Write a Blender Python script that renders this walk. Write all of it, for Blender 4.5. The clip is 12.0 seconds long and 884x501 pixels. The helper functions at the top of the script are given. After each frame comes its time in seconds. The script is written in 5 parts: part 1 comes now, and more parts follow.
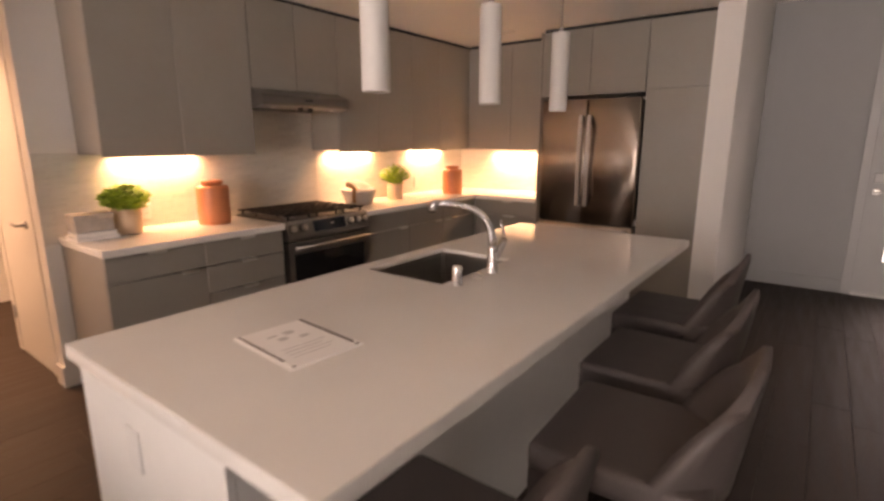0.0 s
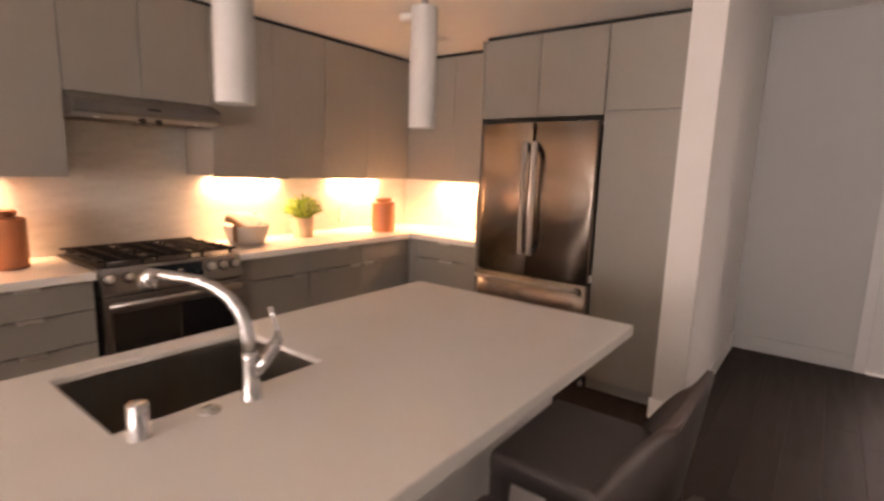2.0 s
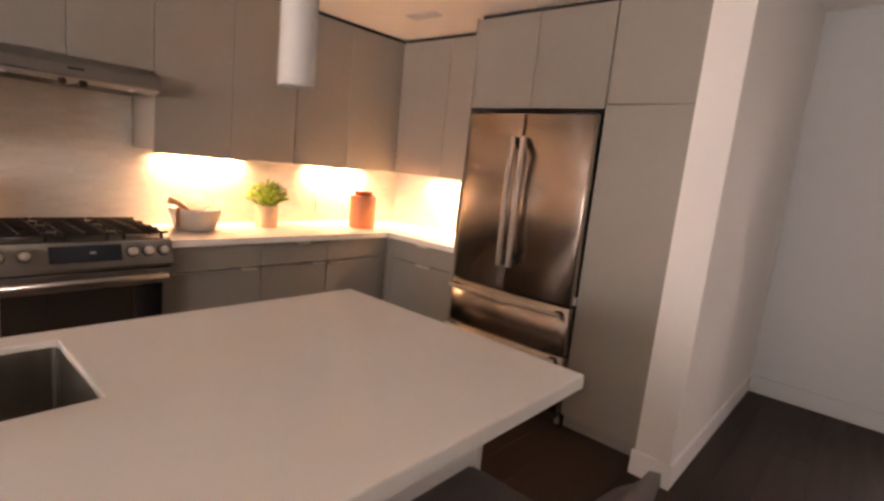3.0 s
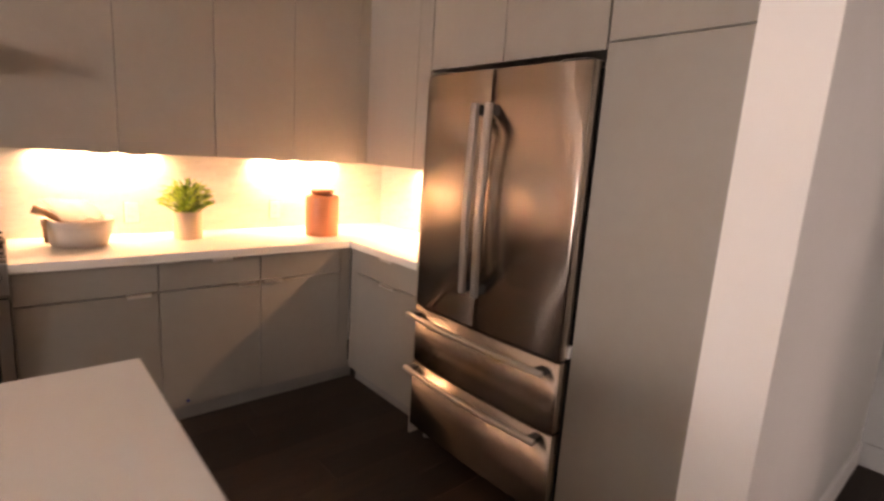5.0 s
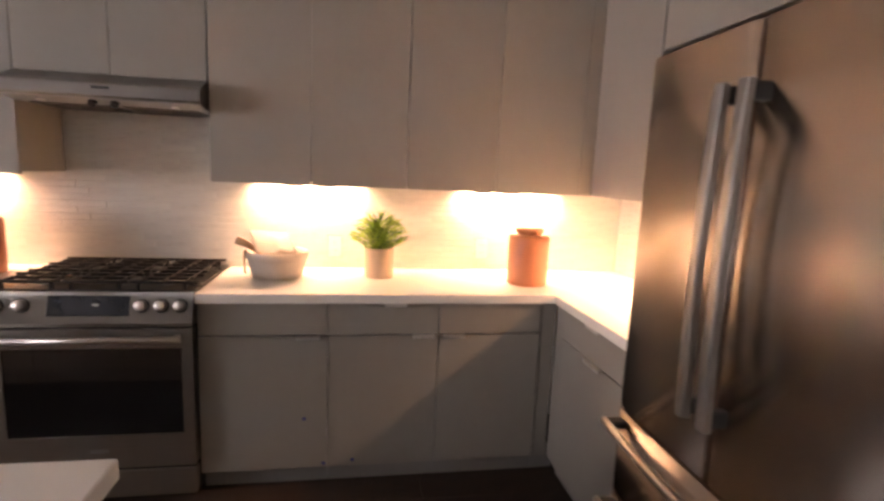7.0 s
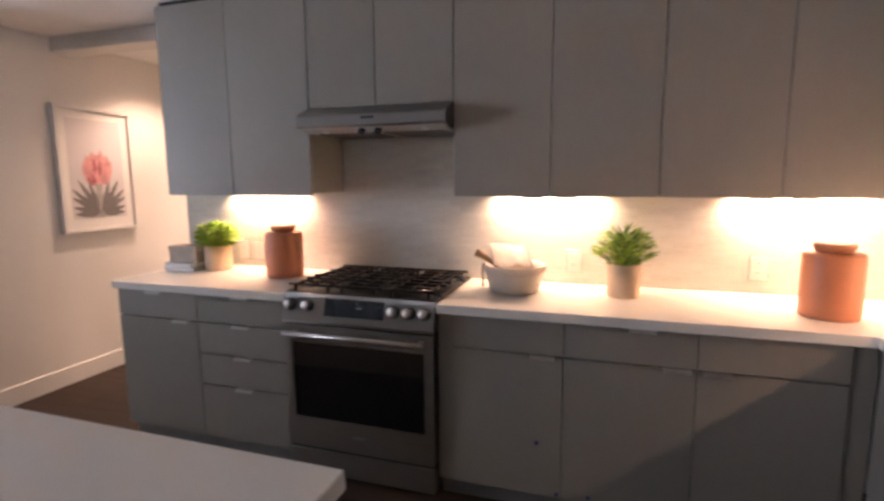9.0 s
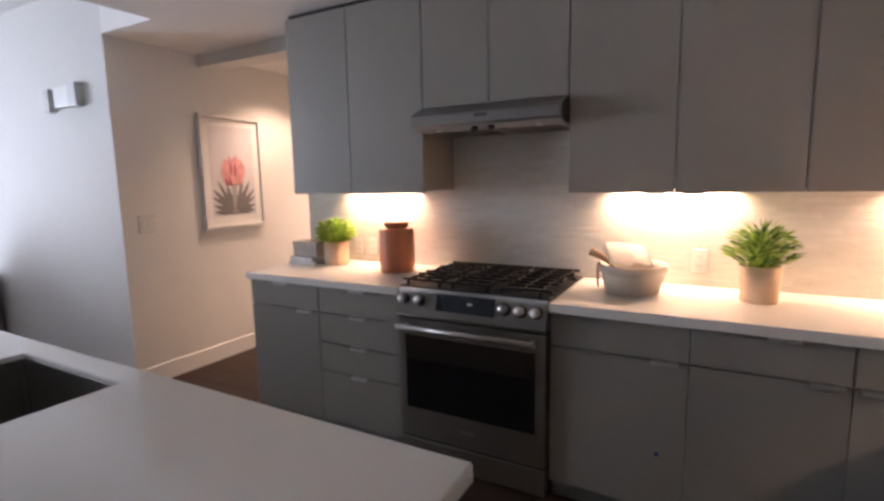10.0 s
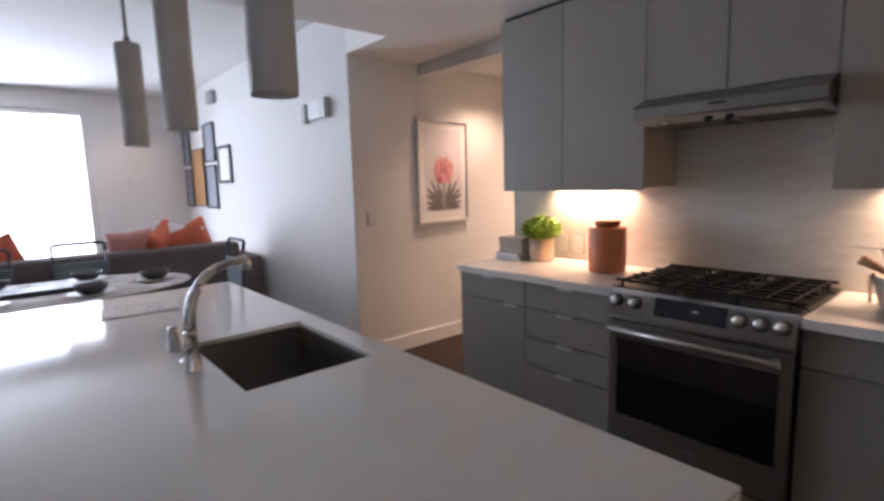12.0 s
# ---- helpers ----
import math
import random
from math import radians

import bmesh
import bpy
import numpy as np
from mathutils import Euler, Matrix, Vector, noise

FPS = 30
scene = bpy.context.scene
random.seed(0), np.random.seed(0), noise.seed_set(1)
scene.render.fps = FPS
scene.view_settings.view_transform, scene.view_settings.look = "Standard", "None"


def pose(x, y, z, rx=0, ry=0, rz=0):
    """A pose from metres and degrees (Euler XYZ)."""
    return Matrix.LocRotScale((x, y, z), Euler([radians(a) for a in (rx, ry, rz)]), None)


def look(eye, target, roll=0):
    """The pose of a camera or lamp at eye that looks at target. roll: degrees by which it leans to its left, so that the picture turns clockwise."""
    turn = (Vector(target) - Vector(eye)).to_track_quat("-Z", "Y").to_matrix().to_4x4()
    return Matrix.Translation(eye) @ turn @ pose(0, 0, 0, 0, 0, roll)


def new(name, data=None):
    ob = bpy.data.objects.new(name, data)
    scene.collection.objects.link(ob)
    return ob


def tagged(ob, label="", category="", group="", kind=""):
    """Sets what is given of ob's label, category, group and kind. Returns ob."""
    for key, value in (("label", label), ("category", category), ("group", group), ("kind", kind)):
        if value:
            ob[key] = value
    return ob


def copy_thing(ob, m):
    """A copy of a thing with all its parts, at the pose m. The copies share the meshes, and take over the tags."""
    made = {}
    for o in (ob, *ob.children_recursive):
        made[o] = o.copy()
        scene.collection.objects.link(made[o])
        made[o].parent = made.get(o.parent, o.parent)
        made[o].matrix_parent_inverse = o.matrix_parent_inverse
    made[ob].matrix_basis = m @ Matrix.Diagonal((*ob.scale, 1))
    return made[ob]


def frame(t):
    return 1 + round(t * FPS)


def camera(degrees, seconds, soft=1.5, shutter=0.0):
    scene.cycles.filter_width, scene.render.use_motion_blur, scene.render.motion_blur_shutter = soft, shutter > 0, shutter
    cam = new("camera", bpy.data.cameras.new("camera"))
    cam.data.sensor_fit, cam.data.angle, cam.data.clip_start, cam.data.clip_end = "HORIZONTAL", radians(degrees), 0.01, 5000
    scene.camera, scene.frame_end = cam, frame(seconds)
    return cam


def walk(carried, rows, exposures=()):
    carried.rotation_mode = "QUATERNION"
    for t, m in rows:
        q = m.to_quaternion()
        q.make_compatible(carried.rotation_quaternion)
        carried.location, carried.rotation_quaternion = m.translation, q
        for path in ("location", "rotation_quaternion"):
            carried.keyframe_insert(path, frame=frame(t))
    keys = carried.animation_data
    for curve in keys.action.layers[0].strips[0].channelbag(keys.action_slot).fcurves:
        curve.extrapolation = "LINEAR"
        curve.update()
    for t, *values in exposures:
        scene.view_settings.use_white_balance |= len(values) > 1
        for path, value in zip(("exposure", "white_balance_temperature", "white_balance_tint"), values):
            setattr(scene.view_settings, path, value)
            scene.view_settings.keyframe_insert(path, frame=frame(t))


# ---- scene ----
cam = camera(82.4, 12.0, soft=2.8, shutter=0.5)
PATH = [
    (0.0, (3.491, -2.060, 1.460), (2.320, -0.495, 1.035), 0.01),
    (0.5, (3.462, -1.809, 1.490), (2.293, -0.233, 1.107), -0.06),
    (1.0, (3.500, -1.496, 1.461), (2.230, 0.013, 1.131), 2.04),
    (1.5, (3.517, -1.196, 1.457), (2.195, 0.263, 1.105), 1.03),
    (2.0, (3.469, -0.910, 1.476), (2.272, 0.660, 1.155), 1.87),
    (2.5, (3.494, -0.608, 1.445), (2.280, 0.952, 1.141), 5.04),
    (4.5, (3.385, 0.513, 1.474), (1.907, 1.808, 1.100), 1.83),
    (5.0, (3.262, 0.770, 1.467), (1.788, 2.069, 1.093), 3.80),
    (5.5, (3.179, 1.001, 1.440), (1.573, 2.129, 1.058), 4.02),
    (6.0, (3.086, 1.203, 1.460), (1.312, 2.053, 1.098), 3.18),
    (6.5, (2.938, 1.346, 1.449), (1.055, 1.936, 1.122), 2.71),
    (8.5, (2.654, 1.470, 1.456), (0.711, 1.084, 1.184), 1.08),
    (9.0, (2.655, 1.441, 1.447), (0.769, 0.835, 1.171), -0.31),
    (9.5, (2.661, 1.412, 1.444), (0.857, 0.597, 1.157), -1.33),
    (10.0, (2.674, 1.384, 1.440), (0.942, 0.422, 1.163), -1.06),
    (10.5, (2.681, 1.372, 1.439), (1.008, 0.309, 1.166), -1.04),
    (11.0, (2.696, 1.361, 1.435), (1.114, 0.168, 1.164), -1.44),
    (11.5, (2.742, 1.331, 1.442), (1.307, -0.036, 1.172), -1.20),
    (12.0, (2.771, 1.285, 1.440), (1.492, -0.229, 1.171), -1.59),
]
# the picture is warm at first and turns cooler as the camera turns to the daylight
EXPOSURES = [(0.0, 0.22, 10000, 42), (1.0, 0.28, 10150, 43), (1.5, 0.41, 10150, 44), (2.0, 0.70, 10150, 44), (2.5, 0.75, 10000, 43), (4.5, 0.87, 9850, 43), (5.0, 0.97, 9800, 43), (5.5, 1.1, 9250, 40), (6.0, 1.14, 8950, 39), (6.5, 0.98, 8550, 38), (8.5, 0.36, 7100, 35), (9.5, 0.19, 6600, 29), (10.5, 0.13, 6550, 29), (11.5, 0.15, 6480, 28), (12.0, -0.02, 6480, 29)]
walk(cam, [(t, look(e, g, r)) for t, e, g, r in PATH], EXPOSURES)

# ---- world and light ----
world = bpy.data.worlds.new("sky")
scene.world = world
world.use_nodes = True
wt = world.node_tree
sky = wt.nodes.new("ShaderNodeTexSky")
sky.sky_type, sky.sun_disc = "NISHITA", False
sky.sun_elevation, sky.sun_rotation = radians(40), radians(200)
wt.links.new(sky.outputs["Color"], wt.nodes["Background"].inputs["Color"])
wt.nodes["Background"].inputs["Strength"].default_value = 0.12

WARM = (1.0, 0.70, 0.44)
SOFTWARM = (1.0, 0.74, 0.50)


def lamp_area(name, m, sx, sy, watts, color, spread=180):
    d = bpy.data.lights.new(name, "AREA")
    d.shape, d.size, d.size_y, d.energy, d.color, d.spread = "RECTANGLE", sx, sy, watts, color, radians(spread)
    ob = new(name, d)
    ob.matrix_world = m
    return ob


def lamp_spot(name, at, watts, color, cone=100, radius=0.05):
    d = bpy.data.lights.new(name, "SPOT")
    d.energy, d.color, d.spot_size, d.spot_blend, d.shadow_soft_size = watts, color, radians(cone), 0.7, radius
    ob = new(name, d)
    ob.location = at
    return ob


sun = bpy.data.lights.new("sun", "SUN")
sun.energy, sun.angle, sun.color = 2.0, radians(0.5), (1.0, 0.94, 0.86)
sun_ob = new("sun", sun)
sun_ob.matrix_world = look((0, 0, 10), (2.6, 7.1, 3.6))
# sky light through the living room's window
lamp_area("window_skylight", look((3.65, -6.9, 1.32), (3.65, 0, 1.2)), 2.5, 2.3, 164, (0.65, 0.87, 1.0))
# recessed downlights
lamp_spot("hall_downlight_beam", (-0.62, -1.72, 2.40), 72, SOFTWARM, 125)
lamp_spot("hall_far_downlight_beam", (-1.8, -1.4, 2.40), 220, SOFTWARM, 120)
lamp_spot("living_downlight_beam", (1.5, -6.3, 2.74), 20, SOFTWARM, 120)
lamp_spot("dining_downlight_beam", (2.3, -2.6, 2.74), 15, SOFTWARM, 130)
# strips under the wall cabinets
UNDERCAB = [(0.046, -0.51, 0.52, 90, 8.0), (0.046, 1.17, 0.54, 90, 8.6), (0.046, 2.27, 0.54, 90, 11.0), (0.88, 2.90, 0.76, 0, 16.5)]
for x, y, length, turn, watts in UNDERCAB:
    lamp_area("under_cabinet_beam", pose(x, y, 1.3715, 0, 0, turn), length, 0.03, watts, WARM, 150 if turn else 136)


# ---- materials ----
def material(name, color, rough=0.5, metal=0.0, var=0.06, scale=8.0, bump=0.0, bump_scale=60.0, stretch=(1, 1, 1), spec=0.5, per_object=0.0, coat=0.0, emit=0.0, fine=None, rough_var=0.08):
    m = bpy.data.materials.new(name)
    m.use_nodes = True
    nt = m.node_tree
    b = nt.nodes["Principled BSDF"]
    b.inputs["Metallic"].default_value = metal
    b.inputs["Specular IOR Level"].default_value = spec
    b.inputs["Coat Weight"].default_value = coat
    tc = nt.nodes.new("ShaderNodeTexCoord")
    mp = nt.nodes.new("ShaderNodeMapping")
    mp.inputs["Scale"].default_value = stretch
    nt.links.new(tc.outputs["Object"], mp.inputs["Vector"])
    n1 = nt.nodes.new("ShaderNodeTexNoise")
    n1.inputs["Scale"].default_value, n1.inputs["Detail"].default_value = scale, 5
    nt.links.new(mp.outputs["Vector"], n1.inputs["Vector"])
    n2 = nt.nodes.new("ShaderNodeTexNoise")
    n2.inputs["Scale"].default_value, n2.inputs["Detail"].default_value = fine or scale * 9, 3
    nt.links.new(mp.outputs["Vector"], n2.inputs["Vector"])
    add = nt.nodes.new("ShaderNodeMath")
    add.operation = "MULTIPLY_ADD"
    nt.links.new(n2.outputs["Fac"], add.inputs[0])
    add.inputs[1].default_value = 0.5
    nt.links.new(n1.outputs["Fac"], add.inputs[2])
    mr = nt.nodes.new("ShaderNodeMapRange")
    mr.inputs["From Min"].default_value, mr.inputs["From Max"].default_value = 0.45, 1.05
    mr.inputs["To Min"].default_value, mr.inputs["To Max"].default_value = 1 - var, 1 + var
    nt.links.new(add.outputs[0], mr.inputs["Value"])
    fac = mr.outputs["Result"]
    if per_object:
        oi = nt.nodes.new("ShaderNodeObjectInfo")
        mo = nt.nodes.new("ShaderNodeMapRange")
        mo.inputs["To Min"].default_value, mo.inputs["To Max"].default_value = 1 - per_object, 1 + per_object
        nt.links.new(oi.outputs["Random"], mo.inputs["Value"])
        mu = nt.nodes.new("ShaderNodeMath")
        mu.operation = "MULTIPLY"
        nt.links.new(fac, mu.inputs[0])
        nt.links.new(mo.outputs["Result"], mu.inputs[1])
        fac = mu.outputs[0]
    vm = nt.nodes.new("ShaderNodeVectorMath")
    vm.operation = "SCALE"
    vm.inputs[0].default_value = color
    nt.links.new(fac, vm.inputs["Scale"])
    nt.links.new(vm.outputs["Vector"], b.inputs["Base Color"])
    rr = nt.nodes.new("ShaderNodeMapRange")
    rr.inputs["From Min"].default_value, rr.inputs["From Max"].default_value = 0.3, 0.7
    rr.inputs["To Min"].default_value, rr.inputs["To Max"].default_value = max(0.02, rough - rough_var), min(1, rough + rough_var)
    nt.links.new(n1.outputs["Fac"], rr.inputs["Value"])
    nt.links.new(rr.outputs["Result"], b.inputs["Roughness"])
    if bump:
        nb = nt.nodes.new("ShaderNodeTexNoise")
        nb.inputs["Scale"].default_value, nb.inputs["Detail"].default_value = bump_scale, 4
        nt.links.new(mp.outputs["Vector"], nb.inputs["Vector"])
        bp = nt.nodes.new("ShaderNodeBump")
        bp.inputs["Strength"].default_value, bp.inputs["Distance"].default_value = bump, 0.004
        nt.links.new(nb.outputs["Fac"], bp.inputs["Height"])
        nt.links.new(bp.outputs["Normal"], b.inputs["Normal"])
    if emit:
        b.inputs["Emission Color"].default_value = (*color, 1)
        b.inputs["Emission Strength"].default_value = emit
    return m


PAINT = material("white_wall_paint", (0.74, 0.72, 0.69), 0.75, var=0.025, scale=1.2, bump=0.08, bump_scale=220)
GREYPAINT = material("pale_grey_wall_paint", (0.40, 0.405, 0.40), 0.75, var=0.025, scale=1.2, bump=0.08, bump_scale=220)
CEIL = material("ceiling_paint", (0.86, 0.84, 0.81), 0.85, var=0.02, scale=1.0, bump=0.10, bump_scale=180)
GREYDOOR = material("grey_door_paint", (0.50, 0.50, 0.49), 0.45, var=0.02, scale=3)
TRIM = material("trim_paint", (0.80, 0.79, 0.77), 0.45, var=0.02, scale=3)
CABINET = material("grey_cabinet_laminate", (0.268, 0.246, 0.218), 0.42, var=0.05, scale=2.5, bump=0.04, bump_scale=150, per_object=0.035)
CARCASS = material("cabinet_side", (0.30, 0.27, 0.235), 0.5, var=0.05, scale=3)
TOE = material("toe_kick", (0.22, 0.215, 0.205), 0.5, var=0.08, scale=4)
GAP = material("dark_gap", (0.02, 0.02, 0.02), 0.9)
ISLAND = material("white_island_panel", (0.76, 0.745, 0.71), 0.45, var=0.03, scale=2, bump=0.03)
QUARTZ = material("white_quartz", (0.78, 0.755, 0.71), 0.075, var=0.035, scale=3.0, fine=240, rough_var=0.02, spec=0.55)
TILE = material("glazed_backsplash_tile", (0.61, 0.60, 0.55), 0.30, var=0.08, scale=5, stretch=(1, 1, 3.5), bump=0.18, bump_scale=26, per_object=0.035)
GROUT = material("grout", (0.61, 0.59, 0.55), 0.9, var=0.05)
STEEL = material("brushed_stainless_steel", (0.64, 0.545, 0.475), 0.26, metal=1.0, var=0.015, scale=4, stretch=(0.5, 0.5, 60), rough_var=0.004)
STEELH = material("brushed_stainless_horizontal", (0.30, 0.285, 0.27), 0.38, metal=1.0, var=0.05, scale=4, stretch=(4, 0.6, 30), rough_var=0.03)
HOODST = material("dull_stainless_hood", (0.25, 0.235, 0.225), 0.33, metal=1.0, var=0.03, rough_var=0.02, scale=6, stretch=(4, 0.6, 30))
HANDLE = material("satin_steel_bar", (0.52, 0.49, 0.46), 0.34, metal=1.0, var=0.03, scale=3, rough_var=0.02)
PULL = material("satin_aluminium_pull", (0.60, 0.58, 0.56), 0.38, metal=1.0, var=0.03, scale=3, rough_var=0.03)
CHROME = material("polished_chrome", (0.78, 0.78, 0.79), 0.10, metal=1.0, var=0.03, rough_var=0.04)
FAUCETM = material("satin_faucet_steel", (0.55, 0.545, 0.54), 0.27, metal=1.0, var=0.04, rough_var=0.04)
SINK = material("sink_steel", (0.36, 0.335, 0.305), 0.36, metal=1.0, var=0.10, scale=6, stretch=(1, 8, 1))
IRON = material("cast_iron", (0.014, 0.013, 0.013), 0.65, spec=0.25, var=0.2, scale=30, bump=0.2, bump_scale=200)
ENAMEL = material("black_enamel", (0.012, 0.012, 0.012), 0.32, spec=0.3, var=0.1)
GLASSBLK = material("dark_oven_glass", (0.008, 0.008, 0.009), 0.06, var=0.1, rough_var=0.02, coat=0.3)
DISPLAY = material("display_glass", (0.010, 0.013, 0.020), 0.08, rough_var=0.02)
DARKPL = material("dark_plastic", (0.03, 0.03, 0.03), 0.5, var=0.1)
RUBBER = material("black_seal", (0.012, 0.012, 0.012), 0.7)
LEATHER = material("dark_brown_leather", (0.086, 0.068, 0.064), 0.60, var=0.14, scale=9, bump=0.30, bump_scale=180)
TERRA = material("terracotta_glaze", (0.51, 0.18, 0.085), 0.42, var=0.08, scale=9, bump=0.08, bump_scale=60)
POTMAT = material("peach_clay", (0.62, 0.45, 0.31), 0.62, var=0.08, scale=12, bump=0.12, bump_scale=120)
LEAF = material("fresh_green_leaf", (0.30, 0.46, 0.06), 0.5, var=0.35, scale=30, per_object=0.1)
LEAFD = material("deep_green_leaf", (0.10, 0.21, 0.035), 0.5, var=0.3, scale=30)
SOIL = material("potting_soil", (0.03, 0.022, 0.015), 0.95, var=0.3, scale=60, bump=0.5)
STONEW = material("grey_stoneware", (0.50, 0.45, 0.40), 0.55, var=0.09, scale=16, bump=0.15, bump_scale=90)
WOOD = material("warm_wood", (0.40, 0.22, 0.11), 0.5, var=0.22, scale=6, stretch=(1, 9, 1), bump=0.1)
LINEN = material("white_linen", (0.87, 0.85, 0.81), 0.9, var=0.05, scale=10, bump=0.4, bump_scale=300)
PAPER = material("white_paper", (0.80, 0.78, 0.75), 0.75, var=0.02)
INK = material("brown_ink", (0.10, 0.07, 0.06), 0.7)
INKL = material("pale_ink", (0.52, 0.50, 0.48), 0.8)
BOOKG = material("grey_book_cloth", (0.46, 0.41, 0.36), 0.8, var=0.22, scale=25, bump=0.2)
BOOKW = material("white_book_cover", (0.66, 0.65, 0.64), 0.55, var=0.05)
PLASTIC = material("white_plastic", (0.72, 0.71, 0.68), 0.4, var=0.02)
PENDANT = material("white_pendant_shade", (0.58, 0.56, 0.53), 0.55, var=0.03, scale=5)
CORD = material("pendant_rod", (0.35, 0.34, 0.33), 0.4, metal=0.6)
PLANK = material("dark_stained_oak_plank", (0.038, 0.024, 0.0185), 0.55, spec=0.20, var=0.40, scale=2.2, stretch=(9, 0.8, 4), bump=0.12, bump_scale=9, per_object=0.16, rough_var=0.10)
SUBFLOOR = material("floor_joint", (0.018, 0.013, 0.011), 0.8)
SOFA = material("grey_brown_sofa_fabric", (0.15, 0.12, 0.12), 0.9, var=0.12, scale=20, bump=0.4, bump_scale=260)
CORAL = material("coral_cushion", (0.62, 0.14, 0.07), 0.85, var=0.12, scale=18, bump=0.3, bump_scale=200)
PINK = material("dusty_pink_cushion", (0.55, 0.27, 0.24), 0.85, var=0.1, scale=18, bump=0.3, bump_scale=200)
WHITEF = material("white_cushion", (0.75, 0.74, 0.72), 0.9, var=0.05, scale=18, bump=0.3, bump_scale=200)
BLACKFR = material("black_frame", (0.03, 0.032, 0.036), 0.45, var=0.1)
GREYART = material("grey_print", (0.30, 0.32, 0.36), 0.6, var=0.3, scale=5)
TANART = material("ochre_print", (0.46, 0.24, 0.10), 0.6, var=0.45, scale=5, stretch=(1, 4, 1))
WHITEFR = material("white_frame", (0.72, 0.70, 0.68), 0.4, var=0.04)
LILAC = material("lilac_print", (0.66, 0.62, 0.635), 0.7, var=0.04)
PETAL = material("pink_petal_print", (0.66, 0.31, 0.31), 0.7, var=0.30, scale=22)
PETALD = material("deep_rose_print", (0.42, 0.11, 0.13), 0.7, var=0.25, scale=26)
STEMD = material("pale_stem_print", (0.40, 0.385, 0.375), 0.7, var=0.15, scale=20)
STEM = material("grey_leaf_print", (0.20, 0.185, 0.18), 0.7, var=0.2, scale=18)
TABLEW = material("pale_table_top", (0.55, 0.54, 0.53), 0.3, var=0.04)
BLUEDOT = material("blue_tape", (0.03, 0.04, 0.22), 0.6)
STRIP = material("led_diffuser", (1.0, 0.76, 0.50), 0.4, emit=8.0)
CANLENS = material("downlight_lens", (1.0, 0.80, 0.58), 0.4, emit=6.0)
GREYMET = material("grey_metal", (0.36, 0.36, 0.37), 0.45, metal=0.5)
FILTER = material("grease_filter_mesh", (0.10, 0.095, 0.09), 0.5, metal=0.7, var=0.25, scale=60, bump=0.4, bump_scale=400)
OUTSIDE = material("pale_outdoor_ground", (0.35, 0.36, 0.33), 0.9, var=0.2, scale=0.5)

for m in (STEEL, STEELH):
    nt = m.node_tree
    tg = nt.nodes.new("ShaderNodeTangent")
    tg.direction_type, tg.axis = "RADIAL", "Z"
    nt.links.new(tg.outputs["Tangent"], nt.nodes["Principled BSDF"].inputs["Tangent"])
    nt.nodes["Principled BSDF"].inputs["Anisotropic"].default_value = 0.98
    nt.nodes["Principled BSDF"].inputs["Anisotropic Rotation"].default_value = 0.25

GLASS = bpy.data.materials.new("clear_glass")
GLASS.use_nodes = True
gb = GLASS.node_tree.nodes["Principled BSDF"]
gb.inputs["Transmission Weight"].default_value, gb.inputs["Roughness"].default_value, gb.inputs["IOR"].default_value = 1.0, 0.0, 1.02
gb.inputs["Base Color"].default_value = (0.97, 0.99, 1.0, 1)


# ---- builders ----
def add_box(bm, x0, x1, y0, y1, z0, z1, bevel=0.0, seg=1):
    r = bmesh.ops.create_cube(bm, size=1.0)
    vs = r["verts"]
    for v in vs:
        v.co = Vector((x0 if v.co.x < 0 else x1, y0 if v.co.y < 0 else y1, z0 if v.co.z < 0 else z1))
    if bevel:
        es = list({e for v in vs for e in v.link_edges})
        bmesh.ops.bevel(bm, geom=es, offset=bevel, segments=seg, profile=0.7, affect="EDGES")
    return bm


def box(x0, x1, y0, y1, z0, z1, bevel=0.0, seg=1):
    return add_box(bmesh.new(), x0, x1, y0, y1, z0, z1, bevel, seg)


def lathe(profile, seg=28, at=(0, 0, 0), bm=None):
    """Turns (radius, height) pairs round the z axis."""
    bm = bm or bmesh.new()
    rings = []
    for r, z in profile:
        rings.append([bm.verts.new((at[0] + max(r, 1e-4) * math.cos(2 * math.pi * i / seg), at[1] + max(r, 1e-4) * math.sin(2 * math.pi * i / seg), at[2] + z)) for i in range(seg)])
    for a, b in zip(rings, rings[1:]):
        for i in range(seg):
            f = bm.faces.new((a[i], a[(i + 1) % seg], b[(i + 1) % seg], b[i]))
            f.smooth = True
    return bm


def tube(path, radius, seg=12, bm=None, caps=True):
    """A round bar along a path; radius is one number or one for each point."""
    bm = bm or bmesh.new()
    pts = [Vector(p) for p in path]
    rad = radius if isinstance(radius, (list, tuple)) else [radius] * len(pts)
    rings, up = [], None
    for i, p in enumerate(pts):
        d = (pts[min(i + 1, len(pts) - 1)] - pts[max(i - 1, 0)]).normalized()
        if up is None:
            up = Vector((0, 0, 1)) if abs(d.z) < 0.9 else Vector((1, 0, 0))
        u = (up - d * up.dot(d)).normalized()
        w = d.cross(u)
        up = u
        rings.append([bm.verts.new(p + (u * math.cos(2 * math.pi * k / seg) + w * math.sin(2 * math.pi * k / seg)) * rad[i]) for k in range(seg)])
    for a, b in zip(rings, rings[1:]):
        for k in range(seg):
            bm.faces.new((a[k], a[(k + 1) % seg], b[(k + 1) % seg], b[k])).smooth = True
    if caps:
        bm.faces.new(rings[0][::-1])
        bm.faces.new(rings[-1])
    return bm


